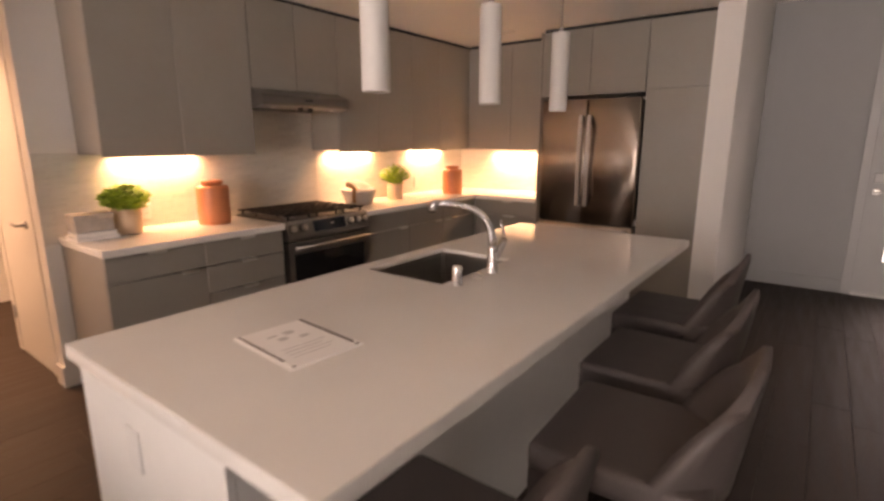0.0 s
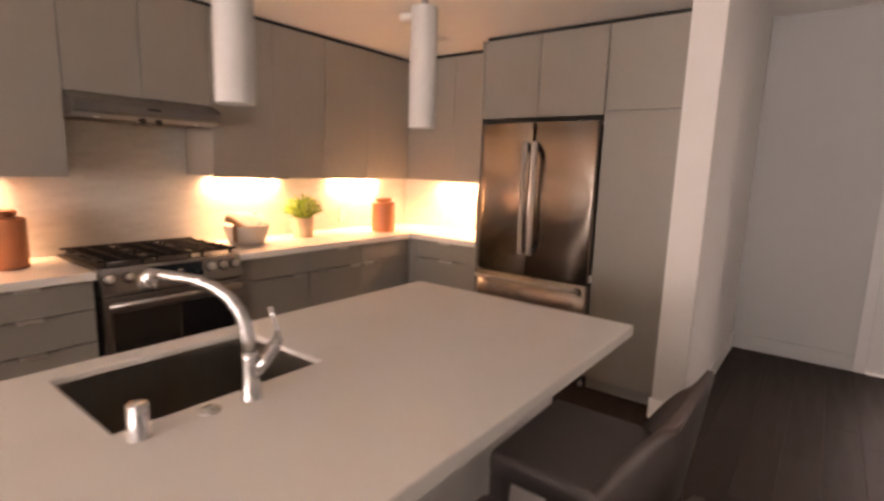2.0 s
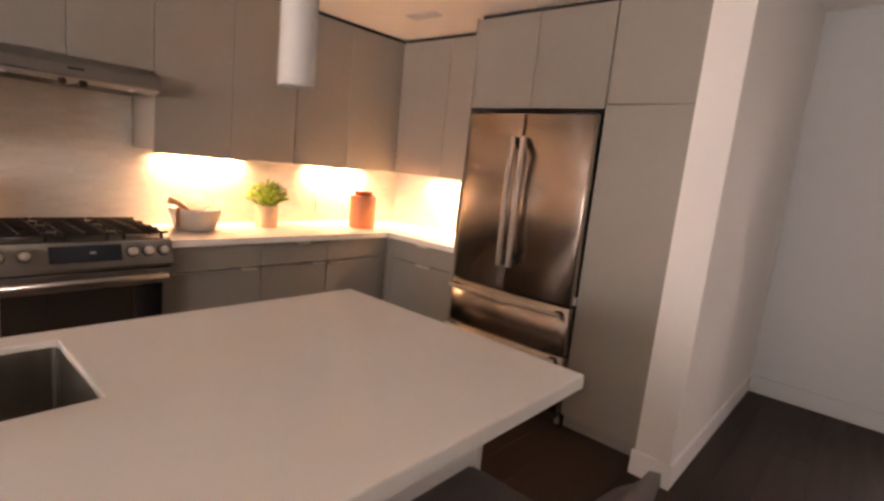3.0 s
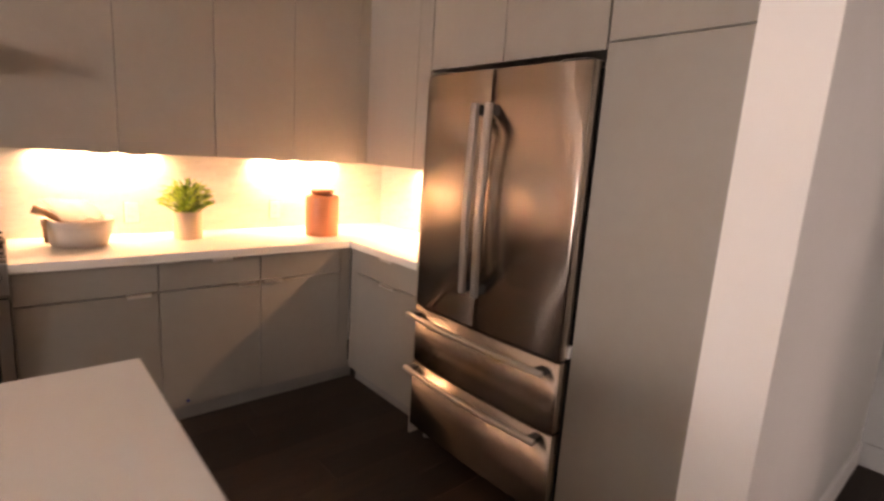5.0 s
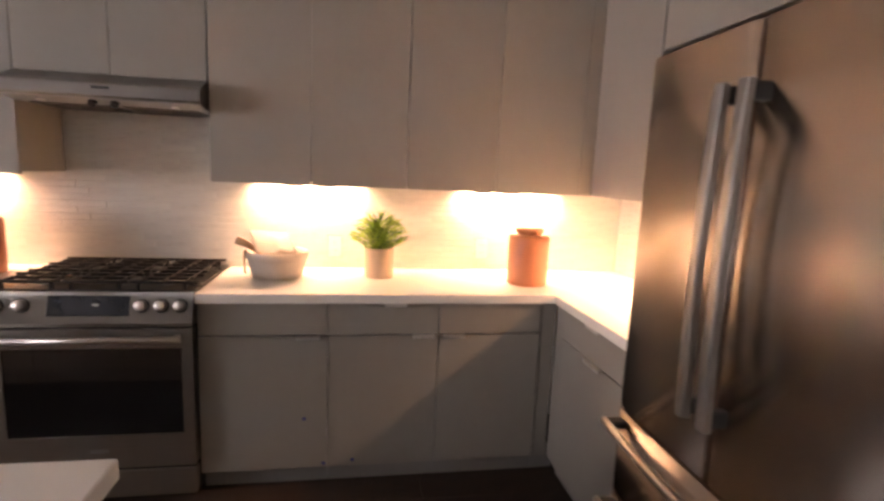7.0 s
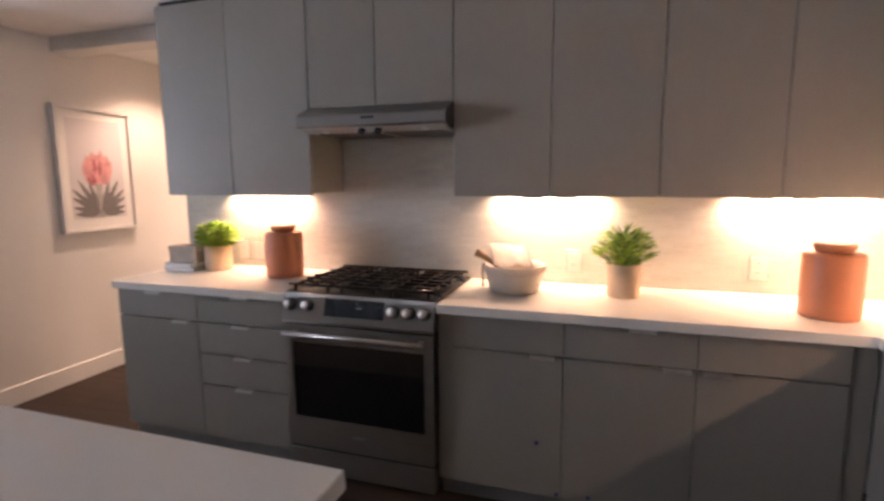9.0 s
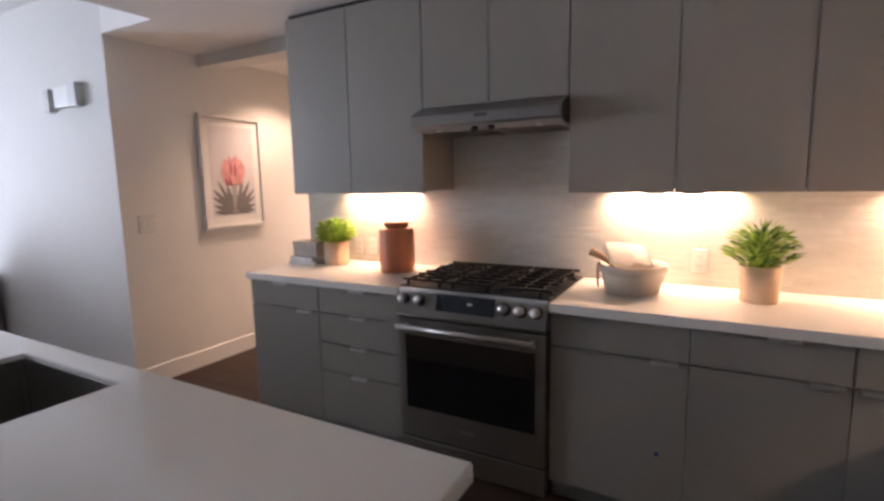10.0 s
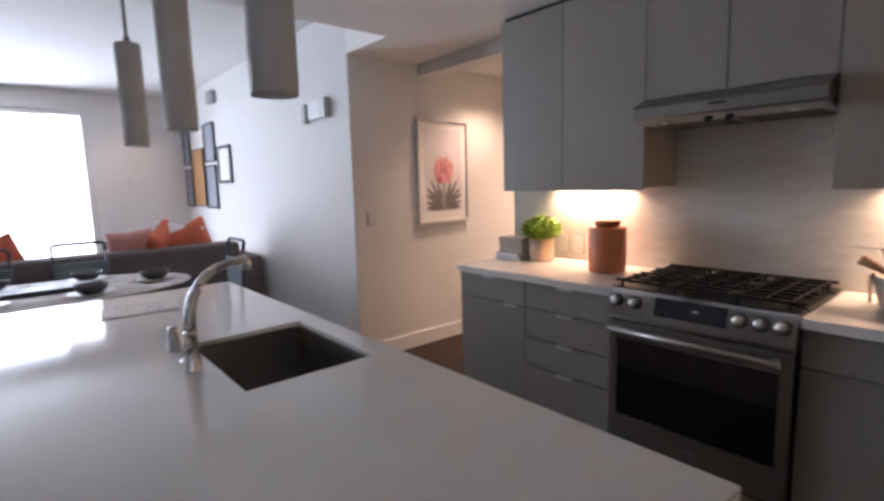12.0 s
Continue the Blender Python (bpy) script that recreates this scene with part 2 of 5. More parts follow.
def ring_panel(x0, x1, y, z):
    """A slab between x0 and x1 with one rectangular opening; y and z hold four steps each."""
    bm = bmesh.new()
    ga = [[bm.verts.new((x0, a, b)) for b in z] for a in y]
    gb = [[bm.verts.new((x1, a, b)) for b in z] for a in y]
    for i in range(3):
        for j in range(3):
            if (i, j) != (1, 1):
                for g in (ga, gb):
                    bm.faces.new((g[i][j], g[i + 1][j], g[i + 1][j + 1], g[i][j + 1]))
    rim = []
    for i in range(3):
        rim += [((i, 0), (i + 1, 0)), ((i, 3), (i + 1, 3)), ((0, i), (0, i + 1)), ((3, i), (3, i + 1))]
    rim += [((1, 1), (2, 1)), ((1, 2), (2, 2)), ((1, 1), (1, 2)), ((2, 1), (2, 2))]
    for (a, b), (c, d) in rim:
        bm.faces.new((ga[a][b], ga[c][d], gb[c][d], gb[a][b]))
    return bm


def outline_slab(points, y0, y1):
    """A wall in the x-z plane from an outline, between y0 and y1."""
    bm = bmesh.new()
    a = [bm.verts.new((px, y0, pz)) for px, pz in points]
    b = [bm.verts.new((px, y1, pz)) for px, pz in points]
    bm.faces.new(a)
    bm.faces.new(b[::-1])
    for i in range(len(points)):
        k = (i + 1) % len(points)
        bm.faces.new((a[i], a[k], b[k], b[i]))
    return bm


def mesh_of(name, bm, mat):
    bmesh.ops.recalc_face_normals(bm, faces=bm.faces)
    me = bpy.data.meshes.new(name)
    bm.to_mesh(me)
    bm.free()
    me.materials.append(mat)
    return me


def part(name, bm, mat, parent, label=""):
    ob = new(name, mesh_of(name, bm, mat))
    ob.parent = parent
    if label:
        tagged(ob, label)
    return ob


def thing(name, at, label, category, group="", turn=0):
    ob = new(name)
    ob.matrix_basis = pose(*at, 0, 0, turn)
    ob.empty_display_size = 0.1
    return tagged(ob, label, category, group)


def structure(name, bm, mat, label, category):
    ob = new(name, mesh_of(name, bm, mat))
    return tagged(ob, label, category, kind="structure")


# ---- the shell ----
CZ, HZ = 2.42, 2.76        # dropped kitchen ceiling, high ceiling
RX = 9.0                   # room's far side wall
FY = 4.10                  # entry wall
LY = -7.0                  # living room's glazed wall
WX = 0.726                 # living room side wall
PY = -2.19                 # picture wall

floor = structure("floor", box(-2.6, RX + 0.12, LY - 0.12, FY + 0.12, -0.16, -0.010), SUBFLOOR, "dark wood plank floor running through all the rooms", "floor")
structure("wall_range", box(-0.12, 0.0, -1.165, 3.10, 0, CZ), PAINT, "white painted wall behind the range and cabinets", "wall")
structure("wall_fridge", box(0.0, 2.742, 2.975, 3.10, 0, CZ), PAINT, "white painted wall behind the refrigerator", "wall")
CX0, CX1, CY = 2.742, 2.918, 2.22
structure("wall_column", box(CX0, CX1, CY, FY, 0, HZ), PAINT, "white painted wall end beside the tall cabinet", "wall")
# entry wall with its door opening
DX0, DX1, DZ = 3.84, 4.75, 2.46
bm = outline_slab([(CX0, 0), (DX0, 0), (DX0, DZ), (DX1, DZ), (DX1, 0), (RX, 0), (RX, HZ), (CX0, HZ)], FY, FY + 0.14)
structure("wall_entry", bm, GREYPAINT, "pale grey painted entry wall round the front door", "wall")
structure("wall_side", box(RX, RX + 0.12, LY, FY + 0.14, 0, HZ), PAINT, "plain white side wall closing the living room", "wall")
structure("wall_living", box(WX - 0.12, WX, LY, PY - 0.12, 0, HZ), PAINT, "long white living room wall with pictures", "wall")
structure("wall_picture", box(-2.45, WX, PY - 0.12, PY, 0, HZ), PAINT, "cream painted hall wall with a framed print", "wall")
structure("wall_hall_end", box(-2.55, -2.45, PY - 0.12, 1.2, 0, HZ), PAINT, "cream painted wall at the hall's end", "wall")
structure("wall_hall_far", box(-2.45, -0.12, 1.1, 1.2, 0, HZ), PAINT, "plain wall closing the side hall", "wall")
structure("wall_hall_back", box(-1.00, -0.12, -1.13, -1.01, 0, CZ), PAINT, "cream painted hall wall behind the kitchen", "wall")
# glazed wall
GX0, GX1, GZ0, GZ1 = 1.90, 5.00, 0.06, 2.50
bm = ring_panel(LY - 0.14, LY, (WX, GX0, GX1, RX), (0, GZ0, GZ1, HZ))
for v in bm.verts:
    v.co.x, v.co.y = v.co.y, v.co.x
structure("wall_glazed", bm, PAINT, "white living room end wall round a tall window", "wall")
# ceilings
bm = box(-0.12, CX1, -1.65, CY, CZ, CZ + 0.12)
add_box(bm, -0.12, CX0, CY, 3.10, CZ, CZ + 0.12)
add_box(bm, -0.12, WX, PY, -1.65, CZ, CZ + 0.12)
structure("ceiling", bm, CEIL, "flat white dropped kitchen ceiling", "ceiling")
bm = box(CX1 - 0.02, CX1, -1.65, CY, CZ + 0.12, HZ)
add_box(bm, WX, CX1 - 0.02, -1.65, -1.63, CZ + 0.12, HZ)
add_box(bm, WX - 0.02, WX, PY, -1.63, CZ + 0.12, HZ)
structure("ceiling_step", bm, CEIL, "white painted step up to the higher ceiling", "ceiling")
structure("ceiling_living", box(WX - 0.12, RX + 0.12, LY - 0.14, FY + 0.14, HZ, HZ + 0.12), CEIL, "flat white high ceiling over living room and entry", "ceiling")
structure("ceiling_hall", box(-2.55, -0.12, PY - 0.12, 1.2, CZ, CZ + 0.12), CEIL, "flat white hall ceiling", "ceiling")
structure("hall_header", box(-0.12, 0.05, PY, -1.166, 2.325, CZ), PAINT, "white painted header beam over the hall opening", "beam")

# skirting
SK = 0.13


def skirting(name, x0, x1, y0, y1, mat=TRIM, label="white painted skirting board"):
    return structure(name, box(x0, x1, y0, y1, 0.0, SK, 0.003), mat, label, "baseboard")


skirting("baseboard", -2.45, WX + 0.014, PY, PY + 0.014)
skirting("baseboard", WX, WX + 0.014, LY, PY - 0.001)
skirting("baseboard", CX0 - 0.014, CX1 + 0.014, CY - 0.014, CY)
skirting("baseboard", CX1, CX1 + 0.014, CY, FY - 0.015)
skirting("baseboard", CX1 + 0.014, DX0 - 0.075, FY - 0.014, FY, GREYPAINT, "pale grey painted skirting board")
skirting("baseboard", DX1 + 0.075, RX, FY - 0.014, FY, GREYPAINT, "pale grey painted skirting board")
skirting("baseboard", -2.45, -2.436, PY + 0.014, 1.1)
skirting("baseboard", -1.014, -1.00, -1.13, -1.01)
skirting("baseboard", -0.12, 0.0, -1.179, -1.165)

# outdoors
HAZE = material("bright_hazy_sky", (0.84, 0.93, 1.0), 1.0, emit=5.0, var=0.02, scale=0.2)
structure("backdrop", box(-3, 9, LY - 3.2, LY - 3.1, -0.4, 6), HAZE, "bright hazy daylight outside the window", "backdrop")
HAZE2 = material("dull_hazy_sky", (0.85, 0.93, 1.0), 1.0, emit=2.2, var=0.02, scale=0.2)
structure("backdrop_entry", box(1.5, 8, FY + 3.1, FY + 3.2, -0.4, 6), HAZE2, "bright hazy daylight outside the front door", "backdrop")
structure("ground", box(-400, 400, -400, 400, -0.60, -0.40), OUTSIDE, "pale ground outside the windows", "ground")


# ---- windows and doors ----
def window_unit(name, x0, x1, z0, z1, y, panes, label):
    w = structure(name, box(x0, x1, y - 0.10, y - 0.03, z1 - 0.06, z1), TRIM, label, "window")
    part("window_frame", box(x0, x1, y - 0.10, y - 0.03, z0, z0 + 0.06), TRIM, w)
    n = panes
    for i in range(n + 1):
        x = x0 + (x1 - x0) * i / n
        xa = min(max(x - 0.03, x0), x1 - 0.06)
        part("window_frame", box(xa, xa + 0.06, y - 0.098, y - 0.032, z0 + 0.06, z1 - 0.06), TRIM, w)
    for i in range(n):
        xa, xb = x0 + (x1 - x0) * i / n + 0.03, x0 + (x1 - x0) * (i + 1) / n - 0.03
        p = part("pane", box(xa, xb, y - 0.070, y - 0.064, z0 + 0.06, z1 - 0.06), GLASS, w)
        p.visible_shadow = False
    part("window_sill", box(x0 - 0.04, x1 + 0.04, y - 0.03, y + 0.05, z0 - 0.03, z0, 0.004), TRIM, w)
    return w


window_unit("window_1", GX0, GX1, GZ0, GZ1, LY, 2, "tall bright white-framed living room window")

door = structure("door_1", box(DX0 + 0.003, DX0 + 0.20, FY + 0.03, FY + 0.075, 0.01, DZ - 0.02), GREYDOOR, "grey entry door with a tall glass light", "door")
part("door_stile", box(DX1 - 0.13, DX1 - 0.003, FY + 0.03, FY + 0.075, 0.01, DZ - 0.02), GREYDOOR, door)
part("door_rail", box(DX0 + 0.20, DX1 - 0.13, FY + 0.03, FY + 0.075, 0.01, 0.34), GREYDOOR, door)
part("door_rail", box(DX0 + 0.20, DX1 - 0.13, FY + 0.03, FY + 0.075, DZ - 0.16, DZ - 0.02), GREYDOOR, door)
p = part("pane", box(DX0 + 0.20, DX1 - 0.13, FY + 0.050, FY + 0.056, 0.34, DZ - 0.16), GLASS, door)
p.visible_shadow = False
for x0, x1, z0, z1 in ((DX0 - 0.075, DX0, 0, DZ + 0.075), (DX1, DX1 + 0.075, 0, DZ + 0.075), (DX0, DX1, DZ, DZ + 0.075)):
    part("door_casing", box(x0, x1, FY - 0.016, FY, z0, z1, 0.003), GREYDOOR, door)
part("threshold", box(DX0, DX1, FY - 0.03, FY + 0.10, 0.0, 0.025, 0.004), TRIM, door)
part("lock", box(DX0 + 0.035, DX0 + 0.105, FY + 0.012, FY + 0.03, 1.08, 1.17, 0.008), PLASTIC, door, "pale square keypad lock")
hb = box(DX0 + 0.04, DX0 + 0.10, FY + 0.014, FY + 0.03, 0.965, 1.025, 0.006)
tube([(DX0 + 0.07, FY + 0.014, 0.995), (DX0 + 0.07, FY - 0.03, 0.995), (DX0 + 0.19, FY - 0.03, 0.995)], 0.009, bm=hb)
part("door_handle", hb, HANDLE, door)

# closed white door in the hall
hd = structure("door_2", box(-0.91, -0.27, -1.148, -1.13, 0.0, 2.06, 0.004), TRIM, "white panelled hall door, closed", "door")
part("door_casing", box(-0.98, -0.91, -1.155, -1.13, 0, 2.13, 0.004), TRIM, hd)
part("door_casing", box(-0.27, -0.20, -1.155, -1.13, 0, 2.13, 0.004), TRIM, hd)
for z in (0.25, 1.05, 1.85):
    part("hinge", tube([(-0.912, -1.158, z), (-0.912, -1.158, z + 0.09)], 0.008), GREYMET, hd)
hb = lathe([(0.0, 0), (0.026, 0), (0.026, 0.008), (0.0, 0.008)], 16)
bmesh.ops.transform(hb, matrix=pose(-0.34, -1.148, 0.96, 90, 0, 0), verts=hb.verts)
tube([(-0.34, -1.15, 0.96), (-0.34, -1.195, 0.96), (-0.45, -1.195, 0.96)], 0.009, bm=hb)
part("door_handle", hb, GREYMET, hd)


# ---- kitchen cabinets ----
def tab_pull(parent, x, y, z, along="y", w=0.100):
    """A bent metal lip over a front's edge."""
    if along == "y":
        bm = box(x - 0.018, x + 0.019, y - w / 2, y + w / 2, z - 0.0018, z + 0.0018, 0.0008)
        add_box(bm, x + 0.016, x + 0.0195, y - w / 2, y + w / 2, z - 0.013, z - 0.001, 0.0008)
    else:
        bm = box(x - w / 2, x + w / 2, y - 0.019, y + 0.018, z - 0.0018, z + 0.0018, 0.0008)
        add_box(bm, x - w / 2, x + w / 2, y - 0.0195, y - 0.016, z - 0.013, z - 0.001, 0.0008)
    return part("handle", bm, PULL, parent, "small satin metal edge pull")


GAPW = 0.002
BZ0, BZ1 = 0.095, 0.872
FX = 0.612            # fronts of the range wall's base units
FYC = 2.363           # fronts of the fridge wall's base units


def base_unit_x(y0, y1, fronts, label, pulls):
    """A base unit on the range wall. fronts: (z0, z1, y0, y1); pulls: (front index, y)."""
    c = thing("base_cabinet", (0.0, y0, 0.0), label, "cabinet", "base cabinets")
    w = y1 - y0
    bm = box(0.012, FX - 0.022, 0.001, w - 0.001, BZ0, BZ1)
    part("body", bm, CARCASS, c)
    part("toe_kick", box(0.30, FX - 0.055, 0.001, w - 0.001, 0.0, BZ0 - 0.002), TOE, c)
    made = []
    for z0, z1, a, b in fronts:
        nm = "drawer_front" if z1 - z0 < 0.40 else "door"
        made.append(part(nm, box(FX - 0.020, FX, a - y0 + GAPW, b - y0 - GAPW, z0 + GAPW, z1 - GAPW - 0.003, 0.0015), CABINET, c))
    for i, y in pulls:
        tab_pull(made[i], FX - 0.002, y - y0, fronts[i][1] - GAPW - 0.001)
    return c


L0, LM = -1.09, -0.555
base_unit_x(L0, LM, [(0.726, BZ1, L0, LM), (BZ0, 0.726, L0, LM)], "grey laminate base cabinet with a drawer over a door", [(0, -0.83), (1, -0.66)])
base_unit_x(LM, -0.012, [(0.726, BZ1, LM, -0.012), (0.557, 0.726, LM, -0.012), (0.391, 0.557, LM, -0.012), (BZ0, 0.391, LM, -0.012)],
            "grey laminate base cabinet with four drawers beside the range", [(0, -0.28), (1, -0.28), (2, -0.28), (3, -0.28)])
base_unit_x(0.763, 1.305, [(0.726, BZ1, 0.763, 1.305), (BZ0, 0.726, 0.763, 1.305)], "grey laminate base cabinet with a blue tape dot", [(1, 1.22)])
base_unit_x(1.305, 2.29, [(0.726, BZ1, 1.305, 1.80), (0.726, BZ1, 1.80, 2.29), (BZ0, 0.726, 1.305, 1.80), (BZ0, 0.726, 1.80, 2.29)],
            "wide grey laminate base cabinet with two doors and drawers", [(0, 1.60), (2, 1.73), (3, 1.87)])
cf = thing("corner_filler", (0.0, 2.29, 0.0), "grey laminate filler strip in the cabinet corner", "filler")
part("filler_strip", box(0.30, FX - 0.006, 0.002, FYC - 2.29, BZ0, BZ1), CABINET, cf)
part("toe_kick", box(0.30, FX - 0.055, 0.002, FYC - 2.29 + 0.055, 0, BZ0 - 0.002), TOE, cf)

cy = thing("base_cabinet", (0.69, FYC, 0.0), "grey laminate base cabinet in the corner beside the refrigerator", "cabinet", "base cabinets")
W = 1.323 - 0.69
part("body", box(-0.076, W, 0.022, 0.60, BZ0, BZ1), CARCASS, cy)
part("toe_kick", box(-0.07, W, 0.055, 0.30, 0.0, BZ0 - 0.002), TOE, cy)
part("filler_strip", box(-0.076, -0.002, 0.004, 0.020, BZ0, BZ1), CABINET, cy)
d1 = part("drawer_front", box(GAPW, W - GAPW, 0, 0.02, 0.728, BZ1 - GAPW, 0.0015), CABINET, cy)
d2 = part("door", box(GAPW, W - GAPW, 0, 0.02, BZ0, 0.724, 0.0015), CABINET, cy)
tab_pull(d1, 0.31, 0.002, BZ1 - 0.001, "x", 0.11)
tab_pull(d2, 0.33, 0.002, 0.7255, "x", 0.13)

# blue tape dots
for y, z in ((1.203, 0.335), (1.29, 0.115), (1.42, 0.125)):
    t = new("tape_dot", mesh_of("tape_dot", lathe([(0.0, 0), (0.009, 0), (0.009, 0.001), (0.0, 0.001)], 12), BLUEDOT))
    t.matrix_basis = pose(FX, y, z, 0, 90, 0)
    tagged(t, "small round blue tape dot stuck on a cabinet door", "sticker", "tape dots")

# worktops
CT0, CT1 = 0.875, 0.915
TS = 0.020                 # slab thickness; the edges are built up to twice that
wk = thing("worktop", (0.0, -1.10, CT0), "white quartz worktop with a square edge", "worktop", "worktops")
part("slab", box(0.011, 0.637, 0.0, 1.094, TS, CT1 - CT0, 0.002), QUARTZ, wk)
part("front_edge", box(0.600, 0.6365, 0.0005, 1.0935, 0.0, TS), QUARTZ, wk)
part("end_edge", box(0.011, 0.600, 0.0005, 0.030, 0.0, TS), QUARTZ, wk)
wk = thing("worktop", (0.0, 0.764, CT0), "white quartz corner worktop with a square edge", "worktop", "worktops")
bm = bmesh.new()
YF, YB = 2.340 - 0.764, 2.964 - 0.764
outline = [(0.011, 0.0), (0.637, 0.0), (0.637, YF), (1.323, YF), (1.323, YB), (0.011, YB)]
lo = [bm.verts.new((x, y, TS)) for x, y in outline]
hi = [bm.verts.new((x, y, CT1 - CT0)) for x, y in outline]
bm.faces.new(lo[::-1])
bm.faces.new(hi)
for i in range(6):
    bm.faces.new((lo[i], lo[(i + 1) % 6], hi[(i + 1) % 6], hi[i]))
bm.normal_update()
bmesh.ops.bevel(bm, geom=[e for e in bm.edges if len(e.link_faces) == 2 and e.calc_face_angle() > 0.5 and max(v.co.z for v in e.verts) > TS + 0.001], offset=0.002, segments=2, affect="EDGES")
part("slab", bm, QUARTZ, wk)
part("front_edge", box(0.600, 0.6365, 0.0005, YF + 0.0365, 0.0, TS), QUARTZ, wk)
part("front_edge", box(0.637, 1.3225, YF + 0.0005, YF + 0.037, 0.0, TS), QUARTZ, wk)

# wall cabinets
UX, UZ0, UZ1 = 0.360, 1.371, 2.395


def wall_unit_x(y0, y1, seams, z0, label, pulls=()):
    c = thing("wall_cabinet", (0.0, y0, z0), label, "cabinet", "wall cabinets")
    w, h = y1 - y0, UZ1 - z0
    part("body", box(0.011, UX - 0.022, 0.001, w - 0.001, 0.012, h), CARCASS, c)
    edges = [y0, *seams, y1]
    for a, b in zip(edges, edges[1:]):
        part("door", box(UX - 0.020, UX, a - y0 + GAPW * 0.9, b - y0 - GAPW * 0.9, 0.0, h - 0.004, 0.0015), CABINET, c)
    for y in pulls:
        part("handle", box(UX - 0.012, UX + 0.004, y - y0 - 0.04, y - y0 + 0.04, -0.006, 0.0), DARKPL, c, "small dark pull under the door")
    part("top_filler", box(0.011, UX - 0.030, 0.001, w - 0.001, h + 0.001, CZ - z0), GAP, c)
    return c


wall_unit_x(-0.940, -0.002, [-0.488], UZ0, "grey laminate wall cabinet with two doors")
wall_unit_x(0.0, 0.762, [0.371], 1.808, "short grey laminate wall cabinet over the range hood")
wall_unit_x(0.764, 1.655, [1.208], UZ0, "grey laminate wall cabinet with two doors", (1.13, 1.28))
wall_unit_x(1.657, 2.54, [2.100], UZ0, "grey laminate wall cabinet with two doors near the corner", (2.03, 2.18))
cf = thing("corner_filler", (0.0, 2.54, UZ0), "grey laminate filler strip in the wall cabinet corner", "filler")
part("filler_strip", box(0.011, UX - 0.004, 0.002, 0.432, 0, UZ1 - UZ0), CABINET, cf)
part("top_filler", box(0.011, UX - 0.034, 0.002, 0.432, UZ1 - UZ0 + 0.001, CZ - UZ0), GAP, cf)

uy = thing("wall_cabinet", (UX, 2.605, UZ0), "grey laminate wall cabinet beside the refrigerator", "cabinet", "wall cabinets")
W = 1.323 - UX
part("body", box(0.0, W, 0.022, 0.36, 0.012, UZ1 - UZ0), CARCASS, uy)
for a, b in ((0.0, 0.512), (0.512, W)):
    part("door", box(a + GAPW, b - GAPW, 0, 0.02, 0, UZ1 - UZ0 - 0.004, 0.0015), CABINET, uy)
part("top_filler", box(0.0, W, 0.03, 0.36, UZ1 - UZ0 + 0.001, CZ - UZ0), GAP, uy)

# led strips under the wall cabinets
for x, y, length, turn, watts in UNDERCAB:
    s = thing("under_cabinet_light", (x, y, 1.3725), "slim warm LED strip fixed under the wall cabinets", "light", "under-cabinet lights", turn)
    part("housing", box(-length / 2 - 0.02, length / 2 + 0.02, -0.022, 0.022, 0.0032, 0.0102, 0.002), PLASTIC, s)
    part("diffuser", box(-length / 2, length / 2, -0.014, 0.014, 0.0, 0.003), STRIP, s, "glowing warm diffuser")

# refrigerator surround
FYT = 2.320
tp = thing("tall_panel", (1.324, FYT, 0.0), "tall grey laminate end panel beside the refrigerator", "panel")
part("panel", box(0.0, 0.02, -0.003, 0.645, 0.0, UZ1, 0.0015), CABINET, tp)
fc = thing("wall_cabinet", (1.346, FYT, 1.845), "grey laminate cabinet above the refrigerator", "cabinet", "wall cabinets")
part("body", box(0.0, 0.914, 0.022, 0.64, 0.012, UZ1 - 1.845), CARCASS, fc)
for a, b in ((0.0, 0.449), (0.449, 0.914)):
    part("door", box(a + GAPW, b - GAPW, 0, 0.02, 0, UZ1 - 1.845 - 0.004, 0.0015), CABINET, fc)
part("top_filler", box(0.0, 0.914, 0.03, 0.64, UZ1 - 1.844, CZ - 1.845), GAP, fc)
pc = thing("pantry_cabinet", (2.263, FYT, 0.0), "tall grey laminate pantry cabinet beside the wall end", "cabinet")
part("body", box(0.0, 0.478, 0.022, 0.64, BZ0, UZ1), CARCASS, pc)
part("toe_kick", box(0.0, 0.478, 0.055, 0.30, 0, BZ0 - 0.002), TOE, pc)
part("door", box(GAPW, 0.476, 0, 0.02, BZ0, 1.862, 0.0015), CABINET, pc)
part("door", box(GAPW, 0.476, 0, 0.02, 1.867, UZ1 - 0.004, 0.0015), CABINET, pc)
part("top_filler", box(0.0, 0.478, 0.03, 0.64, UZ1 + 0.001, CZ), GAP, pc)


